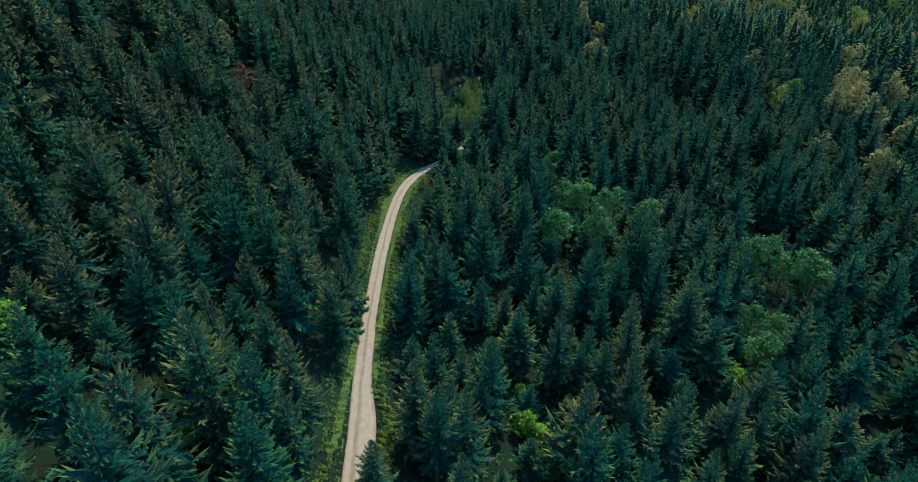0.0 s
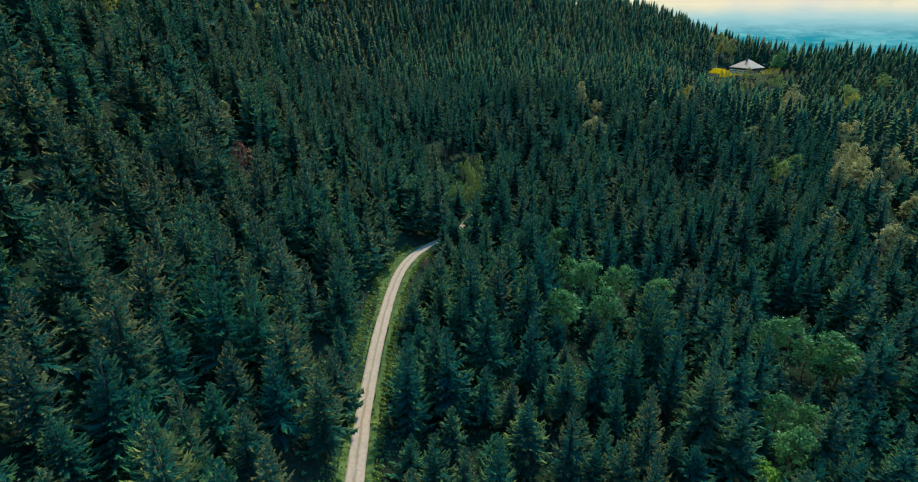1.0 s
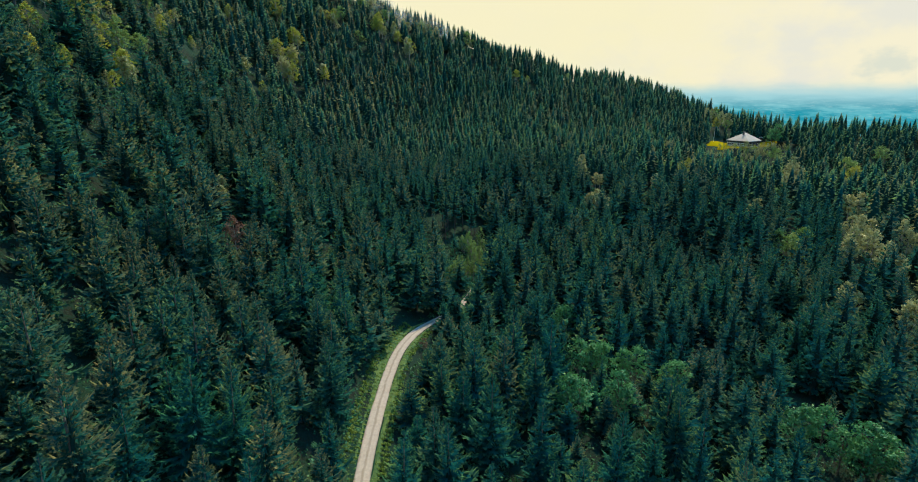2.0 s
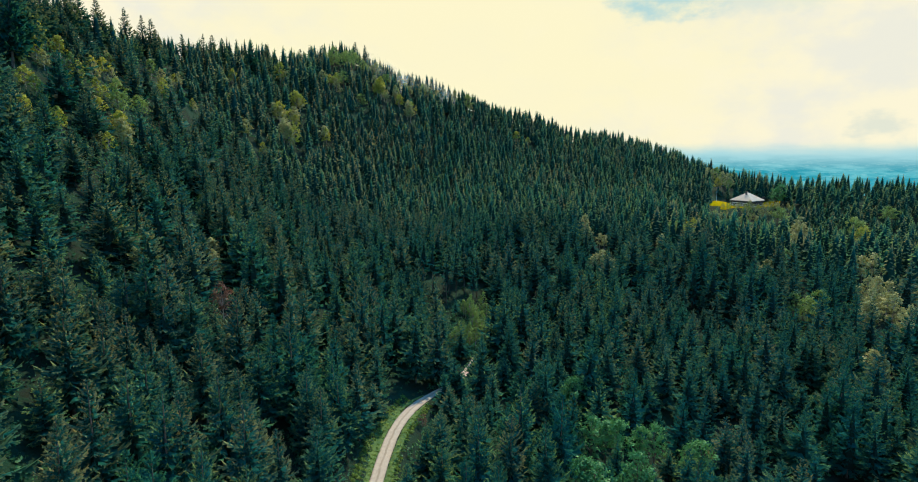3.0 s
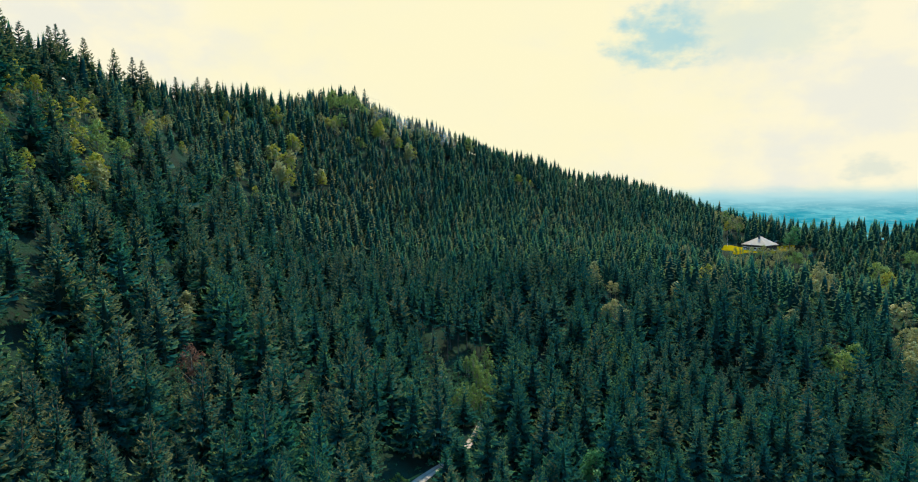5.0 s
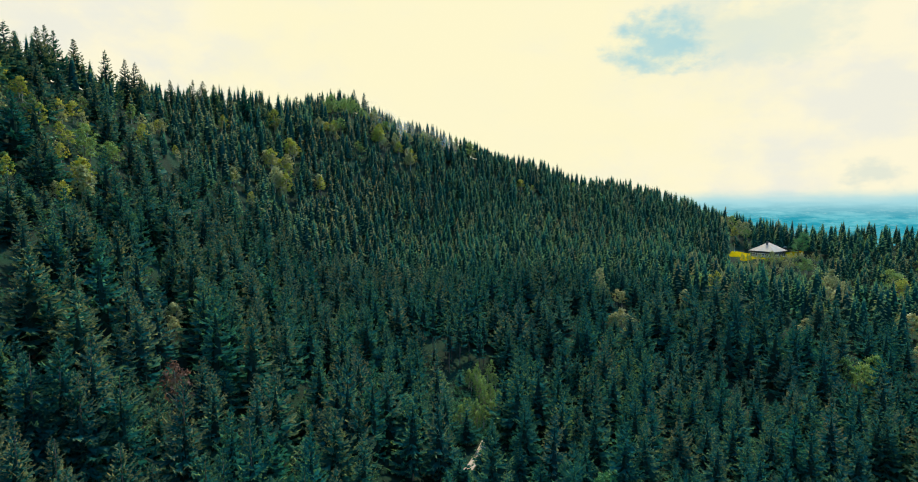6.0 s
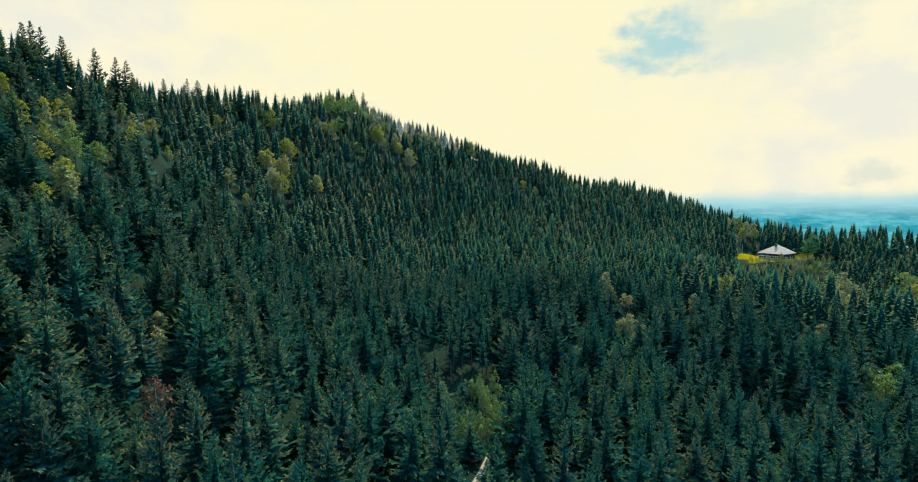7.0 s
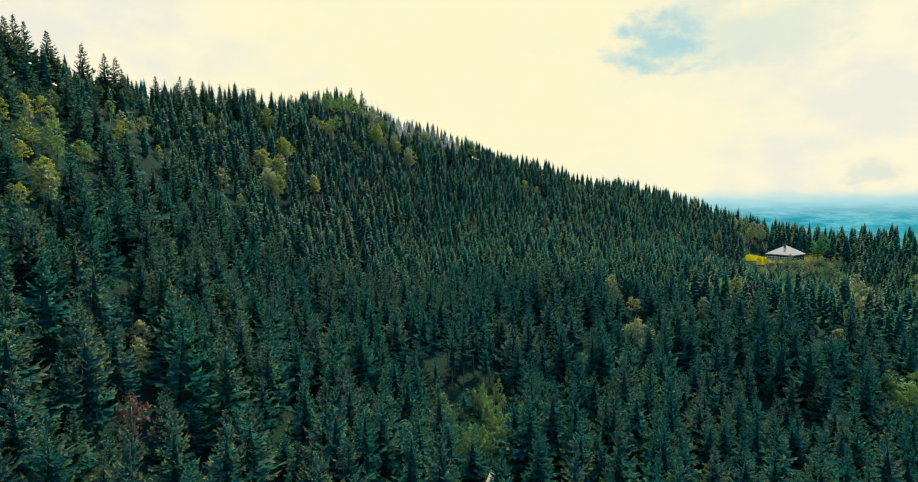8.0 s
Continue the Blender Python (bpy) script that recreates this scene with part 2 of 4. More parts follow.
def bare_hill(x, y):
    gx = np.exp(-((x[:, None] - HILL_X) ** 2) / (2 * HILL_WIDE ** 2))
    gy = np.exp(-((y[:, None] - HILL_Y) ** 2) / (2 * HILL_WIDE ** 2))
    h = HILL[0] + HILL[1] * np.clip(x, -320, 430) / 100 + HILL[2] * np.clip(y, -120, 760) / 100
    knob = 11 * np.exp(-((x + 95) ** 2 + (y - 540) ** 2) / (2 * 27 ** 2))
    crest = 5.5 * np.exp(-((x + 157) ** 2 + (y - 416) ** 2) / (2 * 27 ** 2)) + 11 * np.exp(-((x - 18) ** 2 + (y - 558) ** 2) / (2 * 28 ** 2))
    crest += 4.5 * np.exp(-((x - 165) ** 2 + (y - 540) ** 2) / (2 * 48 ** 2))
    for cx, cy, rise, wide in CREST:
        crest += rise * np.exp(-((x - cx) ** 2 + (y - cy) ** 2) / (2 * wide ** 2))
    return h + knob + crest + np.einsum("na,nb,ba->n", gx, gy, np.reshape(HILL[3:], (9, 9)))


def ground(x, y):
    x, y = np.atleast_1d(np.asarray(x, float)).ravel(), np.atleast_1d(np.asarray(y, float)).ravel()
    h = bare_hill(x, y)
    far = smooth(np.hypot(x - 30, y - 270), 480, 1300)
    h = h * (1 - far) - 330 * far
    gap = np.full(len(x), 1e3)
    near = (np.abs(x) < 60) & (y > -80) & (y < 280)
    gap[near] = road_gap(x[near], y[near])
    bench = 1 - smooth(gap, 2.4, 8.5)
    h = h * (1 - bench) + np.interp(y, ROAD_Z_AT, ROAD_Z) * bench
    yard = 1 - smooth(np.hypot(x - HOUSE[0], y - HOUSE[1]), 12, 30)
    h = h * (1 - yard) + 15.5 * yard
    return h


def mesh_object(name, verts, tris, mat, parent=None, label="", extra=None, soft=False):
    """One mesh object out of arrays of places and triangles; extra: named vectors at the places."""
    verts, tris = np.asarray(verts, np.float32), np.asarray(tris, np.int32)
    me = bpy.data.meshes.new(name)
    me.vertices.add(len(verts))
    me.vertices.foreach_set("co", verts.ravel())
    me.loops.add(tris.size)
    me.loops.foreach_set("vertex_index", tris.ravel())
    me.polygons.add(len(tris))
    me.polygons.foreach_set("loop_start", np.arange(0, tris.size, tris.shape[1], dtype=np.int32))
    if soft:
        me.polygons.foreach_set("use_smooth", np.ones(len(tris), bool))
    for key, values in (extra or {}).items():
        me.attributes.new(key, "FLOAT_VECTOR", "POINT").data.foreach_set("vector", np.asarray(values, np.float32).ravel())
    me.update(calc_edges=True)
    me.validate()
    me.materials.append(mat)
    ob = new(name, me)
    if parent is not None:
        ob.parent = parent
    if label:
        tagged(ob, label)
    return ob


def part(name, bm, mat, parent, label=""):
    me = bpy.data.meshes.new(name)
    bm.to_mesh(me)
    bm.free()
    me.materials.append(mat)
    ob = new(name, me)
    ob.parent = parent
    if label:
        tagged(ob, label)
    return ob


def quads(rows, cols):
    i = np.arange((rows - 1) * (cols - 1))
    a = i // (cols - 1) * cols + i % (cols - 1)
    return np.stack([a, a + 1, a + cols + 1, a + cols], 1)


def make_ground():
    def axis(low, high, step):
        inner = np.arange(low, high + step, step)
        out, s = [], step
        while sum(out) < 5200:
            s *= 1.35
            out.append(s)
        return np.concatenate([low - np.cumsum(out)[::-1], inner, inner[-1] + np.cumsum(out)])
    ax, ay = axis(-240, 360, 3.0), axis(-30, 660, 3.0)
    gx, gy = np.meshgrid(ax, ay)
    h = ground(gx, gy)
    rough = np.array([noise.noise((a * 0.11, b * 0.11, 0)) for a, b in zip(gx.ravel(), gy.ravel())])
    gap = road_gap(gx.ravel(), gy.ravel())
    h = h + rough * 0.7 * smooth(gap, 7, 13)
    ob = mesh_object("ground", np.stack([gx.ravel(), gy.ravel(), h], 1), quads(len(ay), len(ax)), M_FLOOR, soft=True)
    tagged(ob, "shaded forest floor with needle litter, moss and low green growth", "ground", kind="structure")


make_ground()


def make_road():
    line = LINE
    along = np.gradient(line, axis=0)
    side = np.stack([along[:, 1], -along[:, 0]], 1) / np.linalg.norm(along, axis=1)[:, None]
    lanes = np.linspace(-1, 1, 11)
    rng = np.random.default_rng(4)
    wobble = [np.convolve(rng.normal(0, 0.32, len(line) + 8), np.ones(9) / 9, "valid") for _ in range(2)]
    verts, lane = [], []
    for i, (p, s) in enumerate(zip(line, side)):
        bay = 1.8 * float(smooth(p[1], 48, 58) * (1 - smooth(p[1], 66, 84)))
        for k in lanes:
            wide = (1.58 - 0.4 * float(smooth(p[1], 168, 182)) + wobble[int(k > 0)][i] * 0.6 + (bay if k > 0 else 0)) * k
            rut = -0.05 * math.exp(-((abs(k) - 0.5) / 0.16) ** 2) - 0.10 * max(0, abs(k) - 0.8) / 0.2
            verts.append((p[0] + s[0] * wide, p[1] + s[1] * wide, np.interp(p[1], ROAD_Z_AT, ROAD_Z) + 0.16 + rut))
            lane.append((k, i * 0.01, 0))
    ob = mesh_object("road", verts, quads(len(line), len(lanes)), M_ROAD, extra={"lane": lane}, soft=True)
    tagged(ob, "pale gravel forest track with two worn wheel ruts", "road", kind="structure")


make_road()


def make_distance():
    """The plain far below, out to the horizon: a glowing ring with painted haze."""
    mat, n = material("hazy distance")
    at = n.add("ShaderNodeNewGeometry").outputs["Position"]
    split = n.add("ShaderNodeSeparateXYZ", Vector=at)
    flat = n.add("ShaderNodeMapping", Vector=at, Scale=(0.0036, 0.0036, 0.022))
    streak = n.noise(flat.outputs[0], 1.3, 7.0, 0.58)
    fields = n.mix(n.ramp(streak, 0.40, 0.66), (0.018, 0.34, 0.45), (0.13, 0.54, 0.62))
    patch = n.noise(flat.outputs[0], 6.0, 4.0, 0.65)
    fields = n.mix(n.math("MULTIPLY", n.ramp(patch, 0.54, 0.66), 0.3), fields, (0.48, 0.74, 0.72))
    # haze painted into the colour, paler with height
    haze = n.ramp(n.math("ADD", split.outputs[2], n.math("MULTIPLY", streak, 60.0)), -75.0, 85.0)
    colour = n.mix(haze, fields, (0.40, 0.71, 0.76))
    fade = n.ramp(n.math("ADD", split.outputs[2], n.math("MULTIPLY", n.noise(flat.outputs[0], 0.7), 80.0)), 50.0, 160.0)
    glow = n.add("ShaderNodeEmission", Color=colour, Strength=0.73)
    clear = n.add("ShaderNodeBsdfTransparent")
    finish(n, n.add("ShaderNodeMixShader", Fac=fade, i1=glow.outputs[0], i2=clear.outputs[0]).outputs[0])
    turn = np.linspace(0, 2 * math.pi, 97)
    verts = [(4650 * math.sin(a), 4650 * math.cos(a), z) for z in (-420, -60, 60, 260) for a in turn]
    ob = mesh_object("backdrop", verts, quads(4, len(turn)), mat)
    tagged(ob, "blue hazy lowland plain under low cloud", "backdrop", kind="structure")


make_distance()

# ---------------------------------------------------------------- trees


def spruce_crown(rng, high, wide, levels, per, twigs, core=0.2, bottom=0.1, plume=0.26, hanging=2):
    """The crown of a spruce: boughs that droop and lift their ends, each with slim twigs on both sides: places, triangles and leaf values."""
    count = levels * per
    level = np.repeat(np.arange(levels), per)
    u = np.clip((level + rng.uniform(-0.35, 0.95, count)) / levels, 0, 0.985)
    a = rng.uniform(0, 6.28) + level * 2.4 + np.tile(np.arange(per), levels) * 2 * math.pi / per + rng.normal(0, 0.22, count)
    full = rng.uniform(0.82, 1.10)
    reach = wide * ((1 - u) ** full + 0.045) * np.minimum(1, 0.74 + 1.3 * u)
    # the crown is fuller on one side, and its outline comes and goes with the height
    lop, wave = rng.uniform(0, 6.28, 2)
    reach = reach * (1 + 0.13 * np.cos(a - lop) + 0.12 * np.sin(u * 21 + wave + 2 * np.cos(a)))
    long = reach * rng.uniform(0.62, 1.20, count)
    keep = rng.random(count) > 0.05
    u, a, long = u[keep], a[keep], long[keep]
    count = len(u)
    lean = rng.normal(0, 0.012, 2)
    z = high * (bottom + (0.975 - bottom) * u)
    droop = rng.uniform(0.14, 0.46, count) * (1 - 0.85 * u)
    hook = rng.uniform(0.14, 0.38, count)
    rise = 0.06 + 0.50 * u * u
    ahead = np.stack([np.cos(a), np.sin(a), 0 * a], 1)
    across = np.stack([-np.sin(a), np.cos(a), 0 * a], 1)
    up = np.array((0, 0, 1.0))
    verts, tris, leaf = [], [], []

    def spine(s):
        flat = ahead * (long * s)[:, None]
        flat[:, 2] += z + long * (rise * s - droop * s + hook * s ** 3)
        flat[:, :2] += lean * z[:, None]
        return flat

    def put(corners, tips):
        base = sum(len(v) for v in verts)
        n = len(corners[0])
        verts.append(np.stack(corners, 1).reshape(-1, 3))
        tris.append(np.arange(3 * n).reshape(n, 3) + base)
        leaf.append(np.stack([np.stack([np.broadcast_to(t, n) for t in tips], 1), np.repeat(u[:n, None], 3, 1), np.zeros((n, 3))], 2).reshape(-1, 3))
    slim = 0.5 * 0.80 / twigs * 1.7
    for k in range(twigs):
        for sign in (-1, 1):
            s = 0.14 + 0.80 * (k + 0.5) / twigs + rng.normal(0, 0.25 / twigs, count)
            w = np.maximum(0.22, long * plume * (1.08 - 0.74 * s)) * rng.uniform(0.6, 1.3, count)
            p0, p1 = spine(s - slim), spine(np.minimum(s + slim, 1.0))
            end = spine(s) + across * (sign * w * rng.uniform(0.75, 1.0, count))[:, None] + ahead * (w * rng.uniform(0.6, 1.3, count))[:, None]
            end -= up * (w * rng.uniform(-0.02, 0.50, count))[:, None]
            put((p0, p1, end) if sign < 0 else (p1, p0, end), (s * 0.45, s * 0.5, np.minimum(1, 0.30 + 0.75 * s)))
    for k in range(hanging):
        s = rng.uniform(0.2, 0.85, count)
        p0, p1 = spine(s - 0.11), spine(s + 0.11)
        low = spine(s + 0.06) + across * (rng.normal(0, 0.08, count) * long)[:, None] - up * (np.maximum(0.25, long * rng.uniform(0.12, 0.26, count)))[:, None]
        put((p0, p1, low), (0.15, 0.25, 0.4))
    # the bough's own end
    p0, p1 = spine(np.full(count, 0.78)), spine(np.full(count, 1.07))
    put((p0 + across * (long * 0.055)[:, None], p0 - across * (long * 0.055)[:, None], p1), (0.6, 0.6, 1.0))
    # the leader
    top = np.array((*(lean * high), high))
    turn = np.arange(3) * 2.1
    ring = [np.stack([np.cos(turn + d) * 0.13, np.sin(turn + d) * 0.13, 0 * turn], 1) + top - up * high * 0.075 for d in (0, 2.0)]
    put((ring[0], ring[1], np.repeat(top[None], 3, 0)), (0.5, 0.5, 1.0))
    # cone that closes the crown; its low leaf values take the painted inner shade
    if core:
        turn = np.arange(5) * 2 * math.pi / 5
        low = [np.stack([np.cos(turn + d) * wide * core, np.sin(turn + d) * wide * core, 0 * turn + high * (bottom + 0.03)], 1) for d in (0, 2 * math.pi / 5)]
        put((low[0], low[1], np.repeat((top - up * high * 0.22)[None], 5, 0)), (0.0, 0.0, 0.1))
    return np.concatenate(verts).astype(np.float32), np.concatenate(tris).astype(np.int32), np.concatenate(leaf).astype(np.float32)


def spruce_cone(rng, high, wide, boughs, folded=True, bottom=0.1):
    """The crown of a spruce of the woods: many folded boughs, set round the stem at uneven heights, over a dense core."""
    full = rng.uniform(0.55, 0.8)
    ragged = rng.uniform(0.10, 0.22)
    u = (np.arange(boughs) + rng.uniform(0, 1, boughs)) / boughs
    u = u ** 1.12
    a = np.arange(boughs) * 2.39996 + rng.normal(0, 0.35, boughs)
    r = wide * ((1 - u) ** full * 0.97 + 0.07) * np.minimum(1, 0.78 + 1.1 * u) * np.clip(rng.normal(1, ragged, boughs), 0.55, 1.45)
    z = high * (bottom + (0.985 - bottom) * u)
    out = np.stack([np.cos(a), np.sin(a), 0 * a], 1)
    side = np.stack([-np.sin(a), np.cos(a), 0 * a], 1)
    up = np.array((0, 0, 1.0))
    r1, z1 = r[:, None], z[:, None]
    lift = rng.uniform(0.15, 0.55, (boughs, 1))
    wing = rng.uniform(0.17, 0.30, (boughs, 1)) * r1 * (1.0 if boughs < 250 else 0.8)
    root = out * 0.10 * r1 + up * (z1 + lift * r1)
    tip = out * r1 + up * (z1 - 0.06 * r1 * rng.uniform(-1.5, 1.5, (boughs, 1)))
    mid = out * rng.uniform(0.5, 0.68, (boughs, 1)) * r1
    left = mid + side * wing + up * (z1 + 0.05 * r1)
    right = mid - side * wing + up * (z1 + 0.05 * r1)
    crest = out * 0.36 * r1 + up * (z1 + lift * 0.8 * r1)
    verts = np.stack([root, left, crest, right, tip], 1).reshape(-1, 3)
    n = np.arange(boughs)[:, None] * 5
    shape = ((0, 2, 1), (0, 3, 2), (1, 2, 4), (2, 3, 4)) if folded else ((2, 4, 1), (2, 3, 4))
    tris = np.concatenate([n + np.array(t) for t in shape])
    leaf = np.zeros((boughs, 5, 3))
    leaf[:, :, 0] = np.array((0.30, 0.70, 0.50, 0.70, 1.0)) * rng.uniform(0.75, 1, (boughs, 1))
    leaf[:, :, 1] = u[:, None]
    # closing core, coloured with the painted inner shade by its low leaf values
    core, ring = [], []
    for level, (cu, cr) in enumerate(((0.0, 0.6), (0.35, 0.5), (0.7, 0.24))):
        for k in range(6):
            t = k * math.pi / 3 + level * 0.5
            core.append((math.cos(t) * wide * cr, math.sin(t) * wide * cr, high * (bottom + 0.02 + (0.94 - bottom) * cu)))
    core.append((0, 0, high * 0.96))
    for level in range(2):
        for k in range(6):
            p, q = level * 6 + k, level * 6 + (k + 1) % 6
            ring += [(p, q, q + 6), (p, q + 6, p + 6)]
    ring += [(12 + k, 12 + (k + 1) % 6, 18) for k in range(6)]
    tris = np.concatenate([tris, np.array(ring) + len(verts)])
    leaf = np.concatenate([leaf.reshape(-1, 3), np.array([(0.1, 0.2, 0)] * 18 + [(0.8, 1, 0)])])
    verts = np.concatenate([verts, np.array(core)])
    return verts.astype(np.float32), tris.astype(np.int32), leaf.astype(np.float32)


def tube(path, radii, sides=7):
    """A tapered round limb along a path."""
    verts, faces = [], []
    path = [Vector(p) for p in path]
    for i, (p, r) in enumerate(zip(path, radii)):
        way = (path[min(i + 1, len(path) - 1)] - path[max(i - 1, 0)]).normalized()
        a = way.orthogonal().normalized()
        b = way.cross(a)
        verts.extend(p + (a * math.cos(t) + b * math.sin(t)) * r for t in (k * 2 * math.pi / sides for k in range(sides)))
    for i in range(len(path) - 1):
        for k in range(sides):
            q = [i * sides + k, i * sides + (k + 1) % sides, (i + 1) * sides + (k + 1) % sides, (i + 1) * sides + k]
            faces += [(q[0], q[1], q[2]), (q[0], q[2], q[3])]
    return np.array([tuple(v) for v in verts]), np.array(faces)


def joined(pieces):
    verts, tris, n = [], [], 0
    for v, t in pieces:
        verts.append(v)
        tris.append(t + n)
        n += len(v)
    return np.concatenate(verts), np.concatenate(tris)


def make_spruce(seed, full=False, fine=False):
    """One spruce, 18 m high, with its trunk and crown; full: an old free-standing tree with a dense crown; fine: with more and slimmer twigs."""
    rng = np.random.default_rng(seed)
    tree = new("spruce")
    v, t = tube([(0, 0, -1.2), (0, 0, 1), (0, 0, 9), (0, 0, 17.2)], [0.34, 0.27, 0.17, 0.03], 6)
    mesh_object("trunk", v, t, M_BARK, tree)
    shape = (24, 9, 5) if full else (21, 10, 10) if fine else (20, 9, 5)
    v, t, leaf = spruce_crown(rng, 18.0, rng.uniform(4.4, 5.2) if full else rng.uniform(4.2, 5.8), *shape, core=0.2, bottom=rng.uniform(0.05, 0.16), plume=0.20 if fine else 0.25, hanging=3)
    mesh_object("crown", v, t, M_NEEDLE, tree, extra={"leaf": leaf})
    return tagged(tree, "tall dark green spruce with drooping boughs and lighter tips", "tree", "spruces of the forest")


def leaf_cloud(rng, clumps, count, size):
    """Leaves round a number of clumps, each leaf a small bent pair of triangles."""
    verts, tris = [], []
    weights = np.array([c[3] ** 2 for c in clumps])
    for (x, y, z, r), m in zip(clumps, np.maximum(8, (count * weights / weights.sum()).astype(int))):
        way = rng.normal(size=(m, 3))
        way /= np.linalg.norm(way, axis=1)[:, None]
        way[:, 2] = np.abs(way[:, 2]) - 0.45 * (rng.random(m) < 0.45)
        at = np.array((x, y, z)) + way * r * rng.uniform(0.15, 1.25, (m, 1)) * np.array((1, 1, 0.8))
        out = way + rng.normal(0, 0.55, (m, 3)) + np.array((0, 0, 0.45))
        out /= np.linalg.norm(out, axis=1)[:, None]
        a = np.cross(out, rng.normal(size=(m, 3)))
        a /= np.linalg.norm(a, axis=1)[:, None]
        b = np.cross(out, a)
        s = size * rng.uniform(0.6, 1.35, (m, 1))
        quad = np.stack([at - a * s, at - b * s * 0.55 - out * s * 0.1, at + a * s - out * s * 0.25, at + b * s * 0.55 - out * s * 0.1], 1).reshape(-1, 3)
        base = sum(len(q) for q in verts)
        i = np.arange(m)[:, None] * 4 + base
        tris.append(np.concatenate([i + np.array((0, 1, 2)), i + np.array((0, 2, 3))]))
        verts.append(quad)
    return np.concatenate(verts), np.concatenate(tris)


def make_broadleaf(seed, name, label, high, wide, leaf_mat, bark, count=800, size=0.36, category="tree", group="broadleaf trees in the forest"):
    rng = np.random.default_rng(seed)
    tree = new(name)
    fork = high * (0.12 if category == "shrub" else 0.3)
    pieces = [tube([(0, 0, -0.8), (0.05, 0, fork * 0.6), (0.1, 0.05, fork), (0.0, 0.1, high * 0.82)], [high * 0.020, high * 0.016, high * 0.013, high * 0.003], 6)]
    clumps = []
    limbs = 34
    for k in range(limbs):
        a = k * 2.4 + rng.normal(0, 0.3)
        u = (k + 0.5) / limbs
        z = fork + (high * 0.93 - fork) * u
        out = wide * (math.sin(math.pi * min(1, 0.22 + 0.75 * u)) ** 0.8) * rng.uniform(0.25, 1.2)
        p = (math.cos(a) * out, math.sin(a) * out, z)
        low = max(fork * 0.8, z - out * 0.9)
        if k % 3 == 0:
            pieces.append(tube([(0.05, 0.05, low), (p[0] * 0.5, p[1] * 0.5, (low + z) / 2 + 0.2), p], [high * 0.009, high * 0.006, high * 0.002], 4))
        clumps.append((*p, wide * rng.uniform(0.13, 0.36)))
    clumps.append((0.0, 0.1, high * 0.92, wide * 0.36))
    v, t = joined(pieces)
    mesh_object("trunk", v, t, bark, tree)
    v, t = leaf_cloud(rng, clumps, count, size)
    mesh_object("crown", v, t, leaf_mat, tree)
    return tagged(tree, label, category, group)

# broadleaf stands: x, y and the width of the stand
GREEN = [(33, 176, 8), (36, 154, 11), (29, 137, 10), (41, 138, 9), (48, 153, 10), (28, 185, 6), (57, 147, 9), (71, 107, 6), (87, 125, 11), (93, 121, 9), (81, 131, 7), (76, 104, 6), (69, 96, 7), (229, 423, 9)]
BUSH = [(17, 75, 8), (20, 69, 8), (14, 77, 5), (23, 74, 6), (64, 93, 6), (63, 96, 4), (14, 87, 4), (-38, 50, 4), (-36, 52, 3), (-56, 55, 6)]
THICKET = [(3, 234, 8), (6, 226, 7), (2, 212, 8), (9, 236, 5), (-2, 208, 6), (-8, 226, 5), (8, 219, 7), (4, 204, 4)]
PALE_RIGHT = [(166, 240, 15), (171, 228, 14), (179, 213, 13), (199, 249, 14), (142, 201, 9), (154, 190, 11), (193, 334, 12), (161, 187, 9), (195, 288, 12), (184, 263, 13), (175, 245, 13)]
PALE_MIDDLE = [(70, 326, 8), (76, 314, 7), (71, 289, 7), (71, 281, 6), (66, 289, 6), (108, 313, 8), (207, 356, 14), (148, 287, 6), (-78, 196, 5), (-75, 190, 4)]
PALE_LEFT = [(-123, 229, 5), (-119, 224, 5), (-116, 389, 9), (-109, 396, 9), (-107, 377, 12), (-110, 416, 10), (-125, 433, 7), (-90, 404, 5), (-112, 346, 4), (-122, 346, 5), (-144, 388, 5), (-64, 486, 10), (-40, 482, 10), (-50, 488, 8)]
OLIVE = [(-133, 248, 10), (-133, 261, 8), (126, 342, 11), (239, 352, 13), (142, 247, 10), (148, 246, 10), (145, 241, 12), (102, 550, 7), (267, 365, 11), (-74, 463, 9), (168, 339, 8), (215, 393, 10), (184, 377, 7),
         (-90, 502, 10), (-79, 508, 10), (-96, 512, 11), (-104, 508, 9), (-62, 515, 9)]
YELLOW = [(51, 524, 6), (61, 523, 5), (136, 346, 9), (124, 334, 9), (206, 463, 13), (210, 488, 13), (217, 472, 8), (171, 312, 6), (234, 342, 9), (-96, 229, 4), (141, 234, 5)]
YELLOW_SLOPE = [(-155, 237, 8), (-147, 227, 8), (-149, 219, 9), (-134, 198, 8), (-145, 252, 8), (-156, 280, 9), (-146, 264, 10), (-138, 230, 9), (-132, 232, 7), (-137, 243, 7), (-150, 312, 13),
                (-138, 320, 6), (-150, 329, 8), (-142, 237, 8), (-98, 469, 14), (-92, 462, 9), (-152, 243, 8), (-140, 212, 8), (-128, 205, 7), (-142, 300, 8), (-119, 214, 7)]
KNOB = [(-91, 472, 10), (-67, 492, 8), (-59, 484, 9), (-43, 517, 10), (-89, 515, 11), (-72, 520, 9), (-5, 549, 9), (10, 545, 8), (-103, 497, 9), (-104, 466, 9), (-30, 530, 9), (-20, 540, 8), (-55, 530, 9)]
